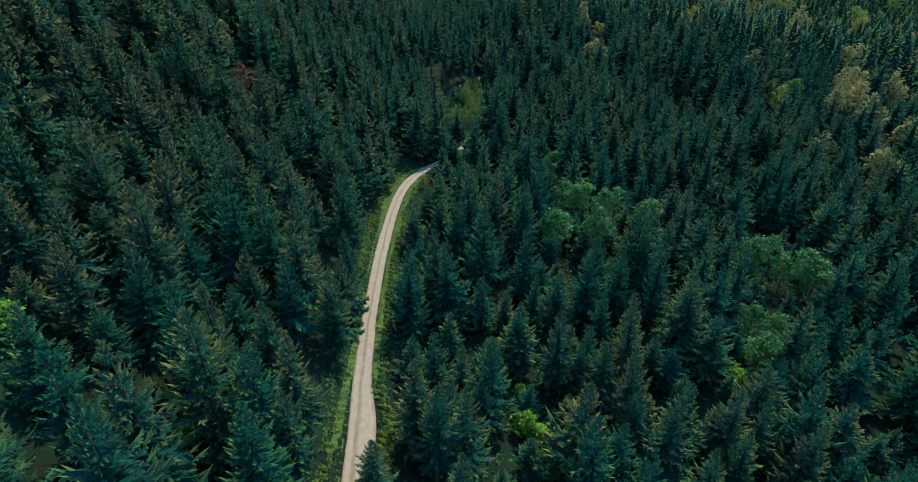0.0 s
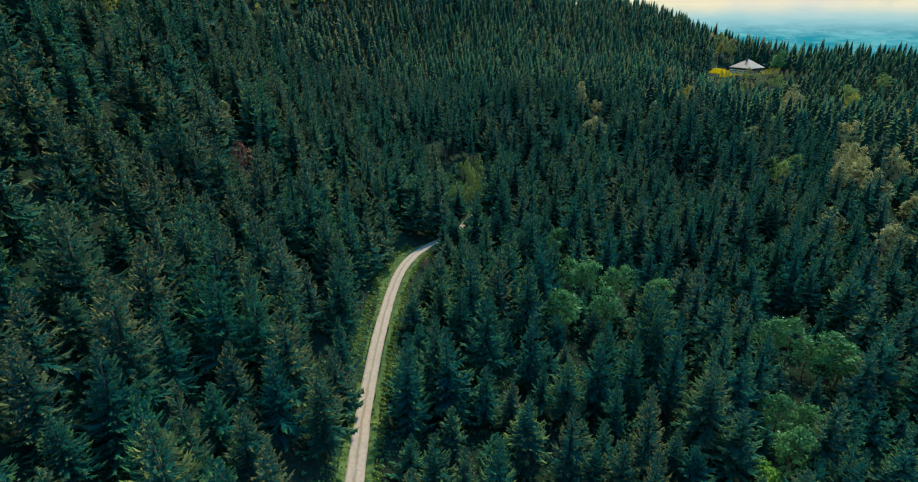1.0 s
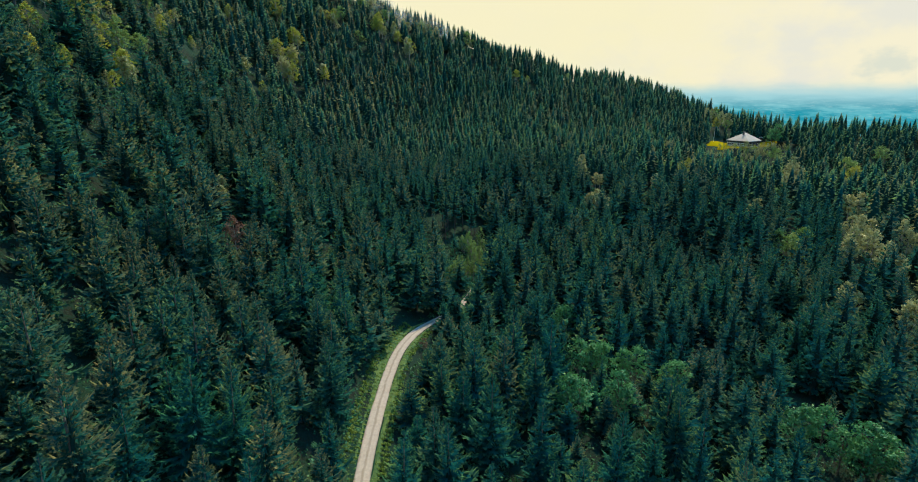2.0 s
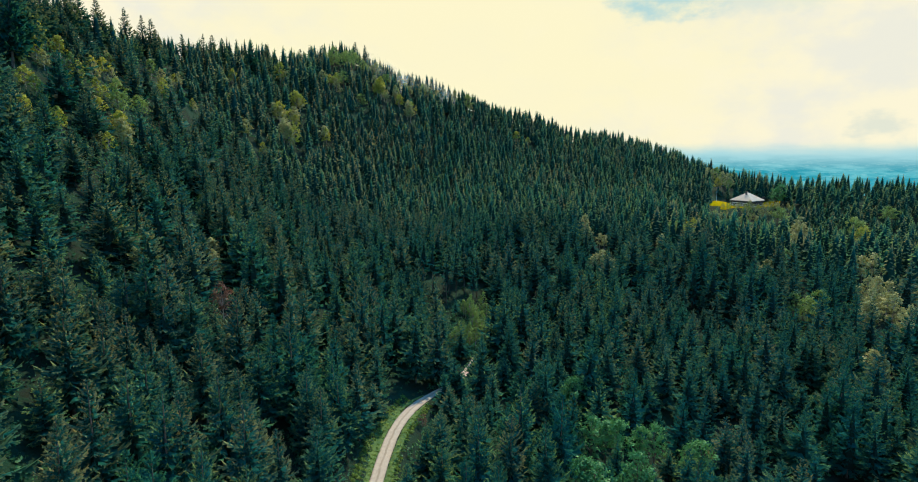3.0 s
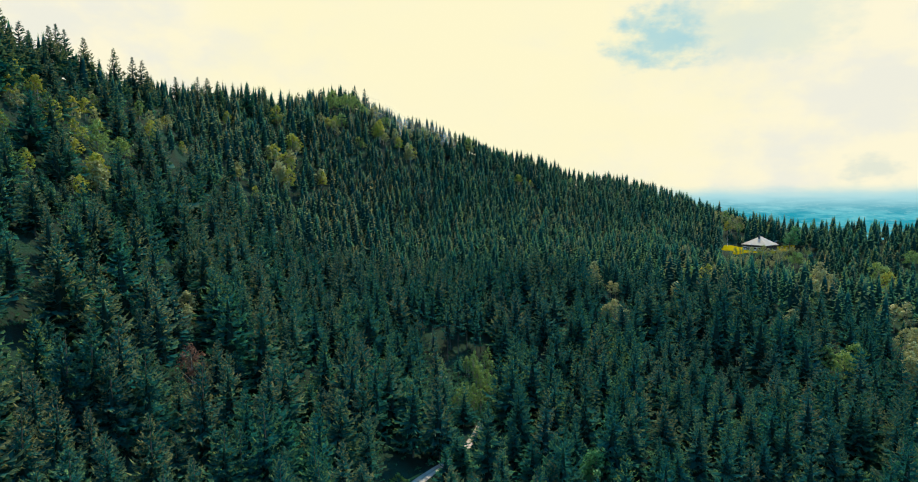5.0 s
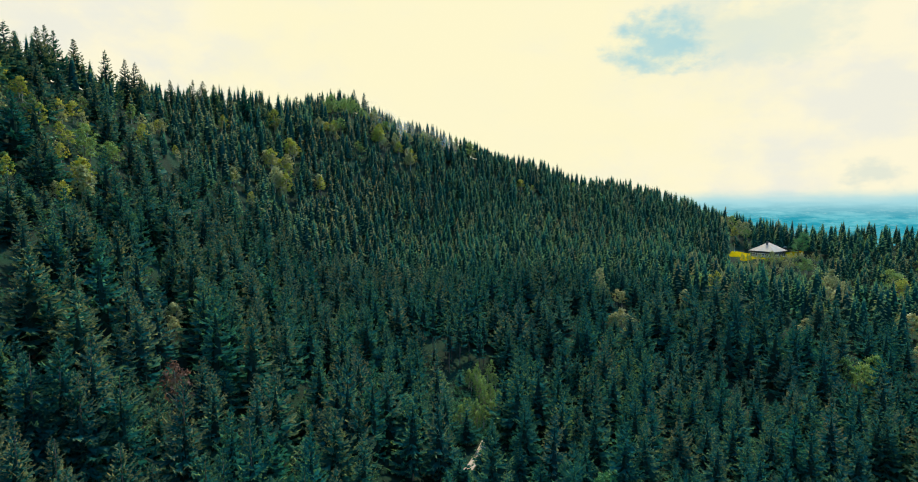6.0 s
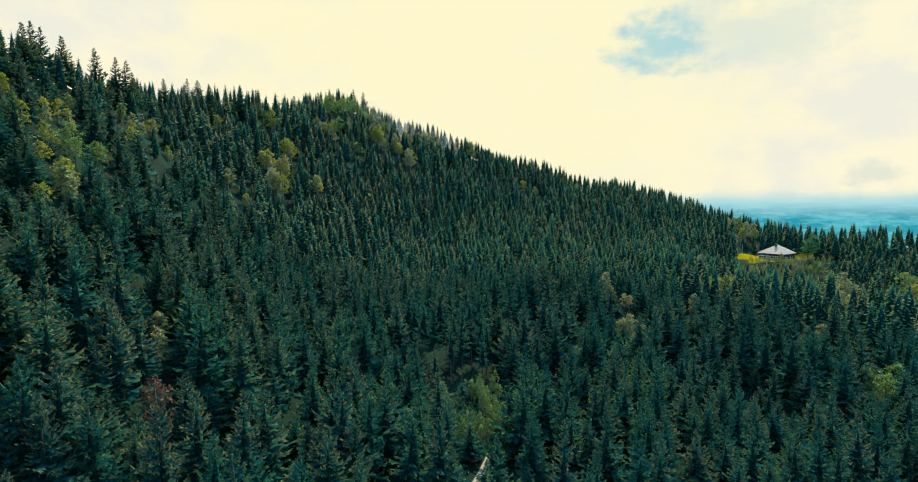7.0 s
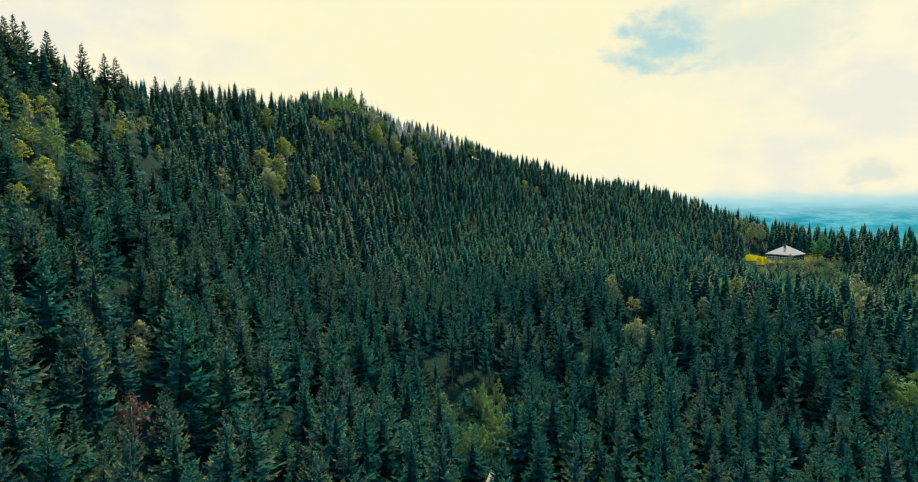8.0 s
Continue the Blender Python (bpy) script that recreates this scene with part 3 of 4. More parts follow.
YARD = [(191, 419), (195, 415), (199, 411), (204, 413), (190, 423), (188, 406), (192, 402), (186, 409), (231, 409), (198, 400), (194, 398), (226, 412), (184, 414), (202, 404), (205, 408), (212, 412), (218, 410), (207, 403), (214, 404), (222, 414), (200, 407)]


def make_broadleaf_trees():
    rng = np.random.default_rng(11)
    spots = []

    def plant(model, x, y, size):
        if road_gap(np.array([x]), np.array([y]))[0] < 4:
            return
        tree = copy_thing(model, pose(x, y, ground(x, y)[0] - 0.1, 0, 0, rng.uniform(0, 360)))
        tree.scale = (size, size, size * rng.uniform(0.85, 1.2))
        spots.append((x, y))

    def stand(models, places, wide, shrink=1.0):
        """Fill each place, out to its width, with trees; wide: a grown tree's width."""
        for x, y, w in places:
            one = min(w, wide * 1.35)
            for k in range(max(1, round((w / one) ** 2 * 1.7))):
                a, r = k * 2.4 + rng.uniform(0, 1), (0 if k == 0 else rng.uniform(0.5, 1) * w * 0.42)
                plant(models[rng.integers(len(models))], x + math.cos(a) * r, y + math.sin(a) * r, one / wide * rng.uniform(0.7, 1.1) * shrink)

    def scatter(models, places, extra, spread, low, high):
        for x, y in places:
            for k in range(1 + extra):
                a, r = rng.uniform(0, 6.28), (0 if k == 0 else rng.uniform(0.5, 1) * spread)
                plant(models[rng.integers(len(models))], x + math.cos(a) * r, y + math.sin(a) * r, rng.uniform(low, high))
    green = [make_broadleaf(60 + k, "broadleaf_tree", "fresh green broadleaf tree with a lumpy crown", 11, 3.6, M_LEAF_GREEN, M_BARK, 1500, 0.25) for k in range(3)]
    bush = [make_broadleaf(70 + k, "shrub", "bright green shrub growing beside the track", 4.6, 1.9, M_LEAF_BRIGHT, M_BARK, 700, 0.19, category="shrub", group="shrubs by the track") for k in range(2)]
    pale = [make_broadleaf(80 + k, "broadleaf_tree", "pale grey-green broadleaf tree among dark spruces", 10, 2.9, M_LEAF_PALE, M_BARK_PALE, 640, 0.34) for k in range(4)]
    yellow = [make_broadleaf(90 + k, "broadleaf_tree", "yellow-green young broadleaf tree on the slope", 10, (3.1, 2.7, 2.3, 2.8)[k], (M_LEAF_YELLOW, M_LEAF_YELLOW, M_LEAF_YOUNG, M_LEAF_PALE)[k], M_BARK_PALE, 620, 0.36) for k in range(4)]
    young = [make_broadleaf(75 + k, "sapling", "slender light green sapling past the bend of the track", 8, 1.5, M_LEAF_YOUNG, M_BARK_PALE, 500, 0.20, group="saplings past the bend") for k in range(2)]
    olive = [make_broadleaf(85 + k, "broadleaf_tree", "round olive-green broadleaf tree among spruces", 12, 4.4, M_LEAF_YOUNG, M_BARK, 760, 0.38) for k in range(2)]
    stand(green, GREEN, 6.2)
    stand(bush, BUSH, 4.0)
    stand(young, THICKET, 2.4, 0.72)
    stand(pale, PALE_RIGHT, 6.5)
    stand(pale, PALE_MIDDLE, 6.0)
    stand(pale[:2] + yellow[:2], PALE_LEFT, 4.3)
    stand(olive, OLIVE, 9.0, 0.85)
    stand(pale + olive, KNOB, 7.0)
    stand(yellow, YELLOW, 6.0)
    stand(yellow, YELLOW_SLOPE, 6.0, 0.66)
    # bushes crowd below the farmhouse
    scatter(young, YARD[::2], 4, 4.5, 0.4, 0.62)
    scatter(pale, YARD[1::2], 3, 4.5, 0.34, 0.55)
    scatter(yellow, YARD[2::4], 1, 3.5, 0.32, 0.5)
    for model in green + bush + pale + yellow + young + olive:
        for o in (*model.children, model):
            bpy.data.objects.remove(o)
    return np.array(spots + DRY)


DRY = [(-63.5, 166.0), (-66.0, 171.0)]
BROAD = make_broadleaf_trees()

# spruces placed to fit tops and gaps in the camera's view: x, y and the height of the top
TALL_BY_TRACK = [(-4.7, 107.1, -1.1), (5.5, 105.0, -11.8), (13.5, 94.7, -12.2), (21.3, 90.3, -9.3), (71.3, 126.4, -10.6), (98.4, 117.2, -8.5), (46.4, 92.7, -22.4), (-6.9, 68.0, -3.4), (-10.3, 96.2, 1.2), (0.3, 124.8, -3.5), (13.9, 97.9, -13.5), (-2.0, 103.0, -2.4), (23.6, 107.4, -12.4), (30.5, 87.7, -15.0), (24.9, 89.0, -17.9), (33.3, 102.9, -14.3), (-23.4, 95.6, -1.5), (-29.9, 81.6, 7.5), (-24.1, 103.2, 1.1), (0.9, 81.5, -12.9), (1.5, 65.9, -7.6), (21.5, 68.4, -6.9), (43.8, 95.2, -20.8), (56.5, 95.1, -14.5), (75.2, 96.7, -12.5), (92.5, 112.7, -12.1), (85.7, 89.9, -19.3), (58.0, 74.4, -19.2), (-27.2, 54.9, 10.2), (-23.0, 54.8, 2.5), (-23.6, 84.5, 2.1)]
TALL_AT_BEND = [(-11.4, 53.0, -5.0), (-1.0, 177.0, -5.0), (3.2, 186.5, -5.5), (6.5, 197.0, -3.0), (-5.2, 170.5, -4.0), (-2.5, 178.5, -3.5)]
TALL_UP_SLOPE = [(-51.0, 62.0, 22.0), (-61.0, 67.0, 29.0), (-49.0, 50.0, 20.0), (-64.0, 50.0, 28.0), (-45.3, 65.1, 18.8), (-30.2, 59.8, 6.6), (-34.7, 43.8, 22.1), (-56.9, 82.3, 31.2), (-36.8, 74.6, 6.1), (-36.2, 66.1, 13.1), (-61.9, 114.2, 27.2), (-32.8, 102.1, 8.6), (-32.6, 114.5, 7.8), (-36.4, 92.0, 12.4), (-40.2, 89.1, 18.3), (-44.5, 79.2, 16.9), (-49.1, 76.3, 23.1), (-60.6, 84.4, 30.4), (-33.9, 35.2, 24.6), (-31.7, 52.1, 6.0), (-33.2, 55.1, 17.0), (-61.7, 134.2, 30.1), (-51.0, 127.0, 21.3), (-61.2, 120.5, 28.2), (-51.2, 103.3, 23.7), (-44.2, 106.2, 19.6), (-65.9, 122.3, 29.9), (-67.7, 131.9, 33.8), (-30.0, 132.6, 7.5), (-32.9, 132.8, 10.7)]
TALL_ON_SLOPE = [(49.7, 137.4, -8.6), (63.2, 138.5, -5.0), (11.5, 154.5, -6.5), (-86.9, 226.2, 47.1), (-12.0, 249.2, 23.4), (64.7, 220.9, 2.3), (70.8, 180.6, -3.5), (126.8, 246.3, -2.2), (114.7, 208.5, 2.5), (45.1, 216.1, 7.7), (-94.9, 229.8, 55.3), (-27.8, 141.7, 6.5), (-63.6, 140.0, 34.8), (-58.9, 139.9, 28.9), (-65.5, 135.2, 35.1), (78.0, 162.5, 2.4), (-39.0, 153.0, 13.1), (-80.8, 169.8, 48.4), (-43.8, 160.6, 21.3), (-23.0, 164.2, 7.0), (-75.3, 170.6, 41.3), (-124.8, 211.8, 76.2), (-32.8, 172.3, 9.1), (-128.0, 219.2, 77.8), (-107.5, 201.8, 55.1), (-29.1, 145.2, 9.0), (-123.8, 216.2, 73.8), (-36.0, 175.4, 9.1), (-134.2, 224.3, 91.5), (-24.9, 147.9, 7.4), (-88.9, 190.5, 51.5), (28.3, 180.9, -1.3), (142.3, 235.8, 2.2)]
TALL_ON_CREST = [(205.5, 497.2, 44.8), (-95.0, 544.2, 147.0), (-50.0, 569.7, 129.0), (17.2, 512.4, 94.8), (55.0, 562.4, 86.8), (105.6, 583.7, 76.8), (172.9, 585.4, 65.3), (211.3, 543.0, 50.9), (213.5, 500.6, 50.6), (223.5, 479.4, 40.3), (243.6, 466.9, 38.5), (255.2, 432.9, 37.9), (258.0, 409.2, 36.1), (-125.2, 344.2, 81.8), (-102.8, 366.8, 60.7), (28.7, 444.4, 40.8), (76.9, 404.3, 38.1), (55.6, 496.0, 66.6), (-42.1, 264.3, 26.1), (38.0, 270.3, 17.7), (61.9, 275.6, 8.7), (-114.8, 418.6, 104.8), (-74.9, 479.7, 115.3), (-93.1, 532.1, 149.6), (26.7, 560.4, 99.7), (52.5, 497.2, 66.6), (117.2, 591.1, 77.0), (112.9, 430.6, 33.7), (114.1, 353.2, 31.5), (190.0, 296.6, 18.2), (184.6, 293.4, 18.0), (221.5, 375.5, 21.8), (211.3, 369.3, 16.2)]
TALL_BY_HOUSE = [(271.0, 417.0, 39.0), (275.5, 411.0, 38.0), (267.0, 423.0, 37.0), (279.0, 416.0, 39.5)]
TALL_AGAINST_SKY = [(-153.0, 225, 122.0), (-154.5, 230, 120.5), (-149.5, 216, 121.0), (-160.0, 241, 119.0), (-163.0, 250, 120.4), (-167.9, 262, 120.0), (-173.3, 280, 127.4), (-174.6, 286, 130.3), (-175.1, 292, 129.6), (-172.5, 300, 128.2), (-166.0, 312, 126.5), (-165.5, 327, 126.2), (-164.8, 331, 125.9), (-165.6, 340, 121.9), (-167.5, 374, 126.0), (-160.4, 385, 128.3), (-159.9, 395, 129.7), (-157.4, 408, 130.3), (-141.5, 415, 130.2), (-132.9, 421, 129.1), (-124.5, 480, 135.9), (-113.7, 505, 143.3), (-106.9, 515, 145.2), (-93.0, 540, 152.5), (-85.1, 545, 151.0)]


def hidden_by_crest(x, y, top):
    """True for trees that stand wholly behind the crest, seen from the middle of the camera's path."""
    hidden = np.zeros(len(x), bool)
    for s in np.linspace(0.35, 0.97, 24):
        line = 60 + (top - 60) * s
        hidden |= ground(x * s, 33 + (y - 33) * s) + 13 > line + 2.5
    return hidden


def plan_forest():
    rng = np.random.default_rng(21)
    known = np.array(TALL_BY_TRACK + TALL_AT_BEND + TALL_UP_SLOPE + TALL_ON_SLOPE + TALL_ON_CREST + TALL_BY_HOUSE + TALL_AGAINST_SKY, float)
    base = ground(known[:, 0], known[:, 1])
    known_h = np.clip(known[:, 2] - base, 8, np.where(known[:, 1] < 200, 27, 34))
    rows = []
    for step, low, end in ((8.7, 12, 150), (7.9, 150, 325), (5.5, 325, 640)):
        gx, gy = np.meshgrid(np.arange(-245, 345, step), np.arange(low, end, step))
        rows.append((gx.ravel() + rng.uniform(-0.46, 0.46, gx.size) * step, gy.ravel() + rng.uniform(-0.46, 0.46, gx.size) * step))
    x, y = (np.concatenate(p) for p in zip(*rows))

    def allowed(x, y):
        keep = (np.abs(x) < 0.80 * y + 58)
        gap = road_gap(x, y)
        left = x < np.interp(y, LINE[:, 1], LINE[:, 0])
        keep &= gap > np.where(y > 176, 1.9, np.where(left, np.where(y < 100, 7.0, 5.6), np.where(y < 84, 9.2, np.where(y < 122, 7.4, 6.0))))
        keep &= np.hypot((x - HOUSE[0] + 2) / 27, (y - HOUSE[1] + 3) / 24) > 1
        keep &= np.hypot((x - 199) / 14, (y - 408) / 11) > 1
        for px, py in map(tuple, BROAD):
            keep &= np.hypot(x - px, y - py) > 4.2
        keep &= np.hypot(x + 63, y - 163) > 3.6
        for px, py, _ in known:
            keep &= np.hypot(x - px, y - py) > 5.4
        return keep
    def before_broadleaf(x, y):
        """True between a broadleaf tree and the camera, where spruces are shortened to keep it in view."""
        low = np.zeros(len(x), bool)
        for px, py in map(tuple, BROAD):
            away = math.hypot(px, py - 33)
            reach = (18 if px > 0 else 14 if py > 110 else 4) if py < 190 and px < 100 else 3 if (195 < py < 240 and abs(px) < 20) else min(19, 3 + away * 0.042)
            wx, wy = -px / away, (33 - py) / away
            ahead, beside = (x - px) * wx + (y - py) * wy, (x - px) * wy - (y - py) * wx
            low |= (ahead > 0) & (ahead < reach) & (np.abs(beside) < 4.2)
        return low
    keep = allowed(x, y) & (rng.random(len(x)) < np.where(y < 150, 0.88, 0.96))
    x, y = x[keep], y[keep]
    # close the gaps that are left
    gx, gy = np.meshgrid(np.arange(-245, 345, 3.7), np.arange(12, 480, 3.7))
    fx, fy = gx.ravel() + rng.uniform(-1, 1, gx.size), gy.ravel() + rng.uniform(-1, 1, gx.size)
    keep = allowed(fx, fy) & ((fy < 150) | (fx < -20))
    fx, fy = fx[keep], fy[keep]
    for px, py in zip(fx, fy):
        if ((x - px) ** 2 + (y - py) ** 2).min() > (7.2 if py < 150 else 6.8) ** 2:
            x, y = np.append(x, px), np.append(y, py)
    patch = np.array([noise.noise((a * 0.02, b * 0.02, 5)) for a, b in zip(x, y)])
    h = 21.0 * (1 + 0.30 * patch) * np.where(rng.random(len(x)) < 0.66, rng.uniform(0.88, 1.22, len(x)), rng.uniform(0.42, 0.85, len(x)))
    h = np.where((x < -110) & (y > 235) & (y < 420), h * 0.78, h)
    h = np.where((x < -100) & (y > 355) & (y < 445), h * 1.3, h)
    h = np.where((x > 150) & (y > 330) & (y < 425), h * 0.8, h)
    h = np.where((x > 50) & (x < 185) & (y > 450), h * 0.94, h)
    h = np.where(y > 325, h * 0.82, h)
    h = np.where(before_broadleaf(x, y), h * 0.45, h)
    # trees on the eastern side of the track are shortened so the camera sees it
    edge = (road_gap(x, y) < 12.5) & (x > np.interp(y, LINE[:, 1], LINE[:, 0])) & (y < 172)
    h = np.where(edge, h * 0.55, h)
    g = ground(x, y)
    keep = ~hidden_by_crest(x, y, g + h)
    # trees that would hide the farmhouse from the camera are left out
    away = math.hypot(HOUSE[0], HOUSE[1] - 33)
    wx, wy = -HOUSE[0] / away, (33 - HOUSE[1]) / away
    ahead, beside = (x - HOUSE[0]) * wx + (y - HOUSE[1]) * wy, (x - HOUSE[0]) * wy - (y - HOUSE[1]) * wx
    keep &= ~((ahead > 0) & (ahead < 90) & (np.abs(beside) < 18) & (g + h > 14.0 + 0.115 * ahead))
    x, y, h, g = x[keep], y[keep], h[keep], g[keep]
    x, y, h, g = (np.concatenate(p) for p in ((known[:, 0], x), (known[:, 1], y), (known_h, h), (base, g)))
    return x, y, g, h


def make_forest():
    rng = np.random.default_rng(33)
    x, y, g, h = plan_forest()
    away = np.sqrt((x + 2) ** 2 + (np.maximum(0, y - 62)) ** 2 + (56 - g - h * 0.7) ** 2)
    away = np.where(y < 62, np.sqrt((x + 2) ** 2 + (y - 40) ** 2 * 0.2 + (56 - g - h * 0.7) ** 2), away)
    # the trees that stand out against the sky are built singly too
    first = len(TALL_BY_TRACK + TALL_AT_BEND + TALL_UP_SLOPE + TALL_ON_SLOPE + TALL_ON_CREST + TALL_BY_HOUSE)
    away[first:first + len(TALL_AGAINST_SKY)] = 1.0
    order = np.argsort(away)
    models = [make_spruce(100 + k) for k in range(12)]
    lone = [make_spruce(130 + k, True) for k in range(4)]
    near = [make_spruce(150 + k, fine=True) for k in range(7)]
    for rank, i in enumerate(order[:SINGLE]):
        kinds = lone if away[i] == 1.0 else near if rank < 100 else models
        tree = copy_thing(kinds[rng.integers(len(kinds))], pose(x[i], y[i], g[i] - 0.1, rng.normal(0, 1.2), rng.normal(0, 1.2), rng.uniform(0, 360)))
        s = h[i] / 18.0
        w = s ** 0.6 * rng.uniform(0.86, 1.16) * (1.2 if away[i] == 1.0 else 1.0)
        tree.scale = (w, w, s)
    for model in models + lone + near:
        for o in (*model.children, model):
            bpy.data.objects.remove(o)
    rest = order[SINGLE:]
    bands = [("spruce_forest_near", 120, (19, 8, 4, 0.25)), ("spruce_forest_middle", 205, (17, 8, 3, 0.3)), ("spruce_forest_rear", 280, (15, 7, 2, 0.36)), ("spruce_forest_far", 9999, 68)]
    start = 0.0
    for name, end, shape in bands:
        pick = rest[(away[rest] >= start) & (away[rest] < end)]
        start = end
        kinds = []
        for k in range(14):
            own = np.random.default_rng(200 + k)
            kinds.append(spruce_crown(own, 18.0, own.uniform(4.0, 5.6), *shape, bottom=0.1, plume=0.30, hanging=1) if isinstance(shape, tuple) else spruce_cone(own, 18.0, own.uniform(2.6, 3.7), shape, False))
        which = rng.integers(len(kinds), size=len(pick))
        # a stand of old trees past the bend carries its crowns high on bare stems
        kinds.append(spruce_crown(np.random.default_rng(300), 18.0, 3.2, 12, 6, 3, 0.3, 0.36, 0.3, 1))
        which[(np.abs(x[pick] + 2) < 14) & (y[pick] > 226) & (y[pick] < 262)] = len(kinds) - 1
        verts, tris, leaf, n = [], [], [], 0
        for k, (v, t, l) in enumerate(kinds):
            mine = pick[which == k]
            m = len(mine)
            if not m:
                continue
            a = rng.uniform(0, 6.283, m)
            s = h[mine] / 18.0
            w = s ** 0.6 * rng.uniform(0.85, 1.22, m)
            ca, sa = (np.cos(a) * w)[:, None], (np.sin(a) * w)[:, None]
            out = np.empty((m, len(v), 3), np.float32)
            out[:, :, 0] = x[mine][:, None] + v[:, 0] * ca - v[:, 1] * sa
            out[:, :, 1] = y[mine][:, None] + v[:, 0] * sa + v[:, 1] * ca
            out[:, :, 2] = g[mine][:, None] - 0.1 + v[:, 2] * s[:, None]
            values = np.repeat(l[None], m, 0)
            values[:, :, 2] = rng.random(m)[:, None]
            verts.append(out.reshape(-1, 3))
            leaf.append(values.reshape(-1, 3))
            tris.append((t[None] + (np.arange(m) * len(v))[:, None, None] + n).reshape(-1, 3))
            n += m * len(v)
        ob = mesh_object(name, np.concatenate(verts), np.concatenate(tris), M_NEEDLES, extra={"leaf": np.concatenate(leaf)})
        tagged(ob, "dense dark green spruce forest covering the mountain slope", "forest", kind="stuff")
    # bare lower stems of the woods
    stems = rest[away[rest] < 260]
    v, t = tube([(0, 0, -1), (0, 0, 5), (0, 0, 11)], [0.28, 0.22, 0.12], 4)
    m = len(stems)
    out = np.empty((m, len(v), 3), np.float32)
    out[:, :, 0], out[:, :, 1] = x[stems][:, None] + v[:, 0], y[stems][:, None] + v[:, 1]
    out[:, :, 2] = g[stems][:, None] + v[:, 2] * (h[stems] / 18)[:, None]
    ob = mesh_object("spruce_stems", out.reshape(-1, 3), (t[None] + (np.arange(m) * len(v))[:, None, None]).reshape(-1, 3), M_BARK)
    tagged(ob, "grey-brown bare lower stems of the spruce forest", "forest", kind="stuff")


SINGLE = 296
make_forest()


def make_verge():
    """Grass and herbs on both sides of the track."""
    rng = np.random.default_rng(5)
    along = np.gradient(LINE, axis=0)
    side = np.stack([along[:, 1], -along[:, 0]], 1) / np.linalg.norm(along, axis=1)[:, None]
    pick = rng.integers(len(LINE), size=5600)
    pick = pick[(LINE[pick, 1] > 40) & (LINE[pick, 1] < 172)]
    m = len(pick)
    left = rng.random(m) < 0.6
    away = np.where(left, -1.9 - 3.4 * rng.random(m) ** 1.2, 2.2 + 2.2 * rng.random(m) ** 1.2)
    away += np.where(~left, 1.8 * smooth(LINE[pick, 1], 54, 60) * (1 - smooth(LINE[pick, 1], 70, 78)), 0)
    at = LINE[pick] + side[pick] * away[:, None] + rng.normal(0, 0.15, (m, 2))
    clumps = [(*p, z + 0.1, r) for p, z, r in zip(at, ground(at[:, 0], at[:, 1]), rng.uniform(0.2, 0.45, m) + 0.1 * (np.abs(away) - 2))]
    verts, tris = leaf_cloud(rng, clumps, 42000, 0.18)
    ob = mesh_object("verge_grass", verts, tris, M_GRASS)
    tagged(ob, "yellow-green grass and herbs along the gravel track", "grass", kind="stuff")
    cols = np.linspace(-1, 1, 15)
    low, wob = [], np.convolve(rng.normal(0, 0.9, len(LINE) + 8), np.ones(9) / 9, "valid")
    for p, s, w in zip(LINE, side, wob):
        for c in cols:
            q = p + s * c * ((4.6 + w) if c < 0 else (3.6 + w)) * (1 - 0.6 * float(smooth(p[1], 165, 178)))
            low.append((q[0], q[1], ground(*q)[0] + 0.13 + 0.12 * abs(c) - 0.7 * max(0, abs(c) - 0.85) / 0.15 - 0.3 * (math.hypot(*(q - p)) < 1.9 + (c > 0) * 1.8 * float(smooth(p[1], 53, 58) * (1 - smooth(p[1], 72, 80))))))
    ob = mesh_object("verge", low, quads(len(LINE), len(cols)), M_VERGE, soft=True)
    tagged(ob, "herb-covered verge on both sides of the gravel track", "verge", kind="structure")


make_verge()


def make_undergrowth():
    rng = np.random.default_rng(8)
    n = 7600
    y = np.concatenate([rng.uniform(45, 260, n // 2), rng.uniform(30, 170, n // 2)])
    x = np.concatenate([rng.uniform(-0.85, 0.9, n // 2) * y[:n // 2], rng.uniform(-75, 85, n // 2)])
    keep = road_gap(x, y) > 3.2
    x, y = x[keep], y[keep]
    g = ground(x, y)
    clumps = [(a, b, c + 0.3, r) for a, b, c, r in zip(x, y, g, rng.uniform(0.5, 1.3, len(x)))]
    v, t = leaf_cloud(rng, clumps, 34000, 0.34)
    # herbs under the saplings past the bend
    tx, ty = rng.normal(2, 9, 700), rng.normal(220, 14, 700)
    herbs = [(a, b, c + 0.4, r) for a, b, c, r in zip(tx, ty, ground(tx, ty), rng.uniform(0.5, 1.5, 700)) if road_gap(np.array([a]), np.array([b]))[0] > 2.4]
    v, t = joined([(v, t), leaf_cloud(rng, herbs, 9000, 0.34)])
    # brambles between the young trees high on the slope
    px, py = rng.uniform(-172, -60, 2600), rng.uniform(200, 520, 2600)
    high = [(a, b, c + 0.4, r) for a, b, c, r in zip(px, py, ground(px, py), rng.uniform(0.9, 2.4, 2600))]
    v, t = joined([(v, t), leaf_cloud(rng, high, 18000, 0.6)])
    ob = mesh_object("undergrowth", v, t, M_UNDER)
    tagged(ob, "low green undergrowth between the spruce stems", "undergrowth", kind="stuff")


make_undergrowth()


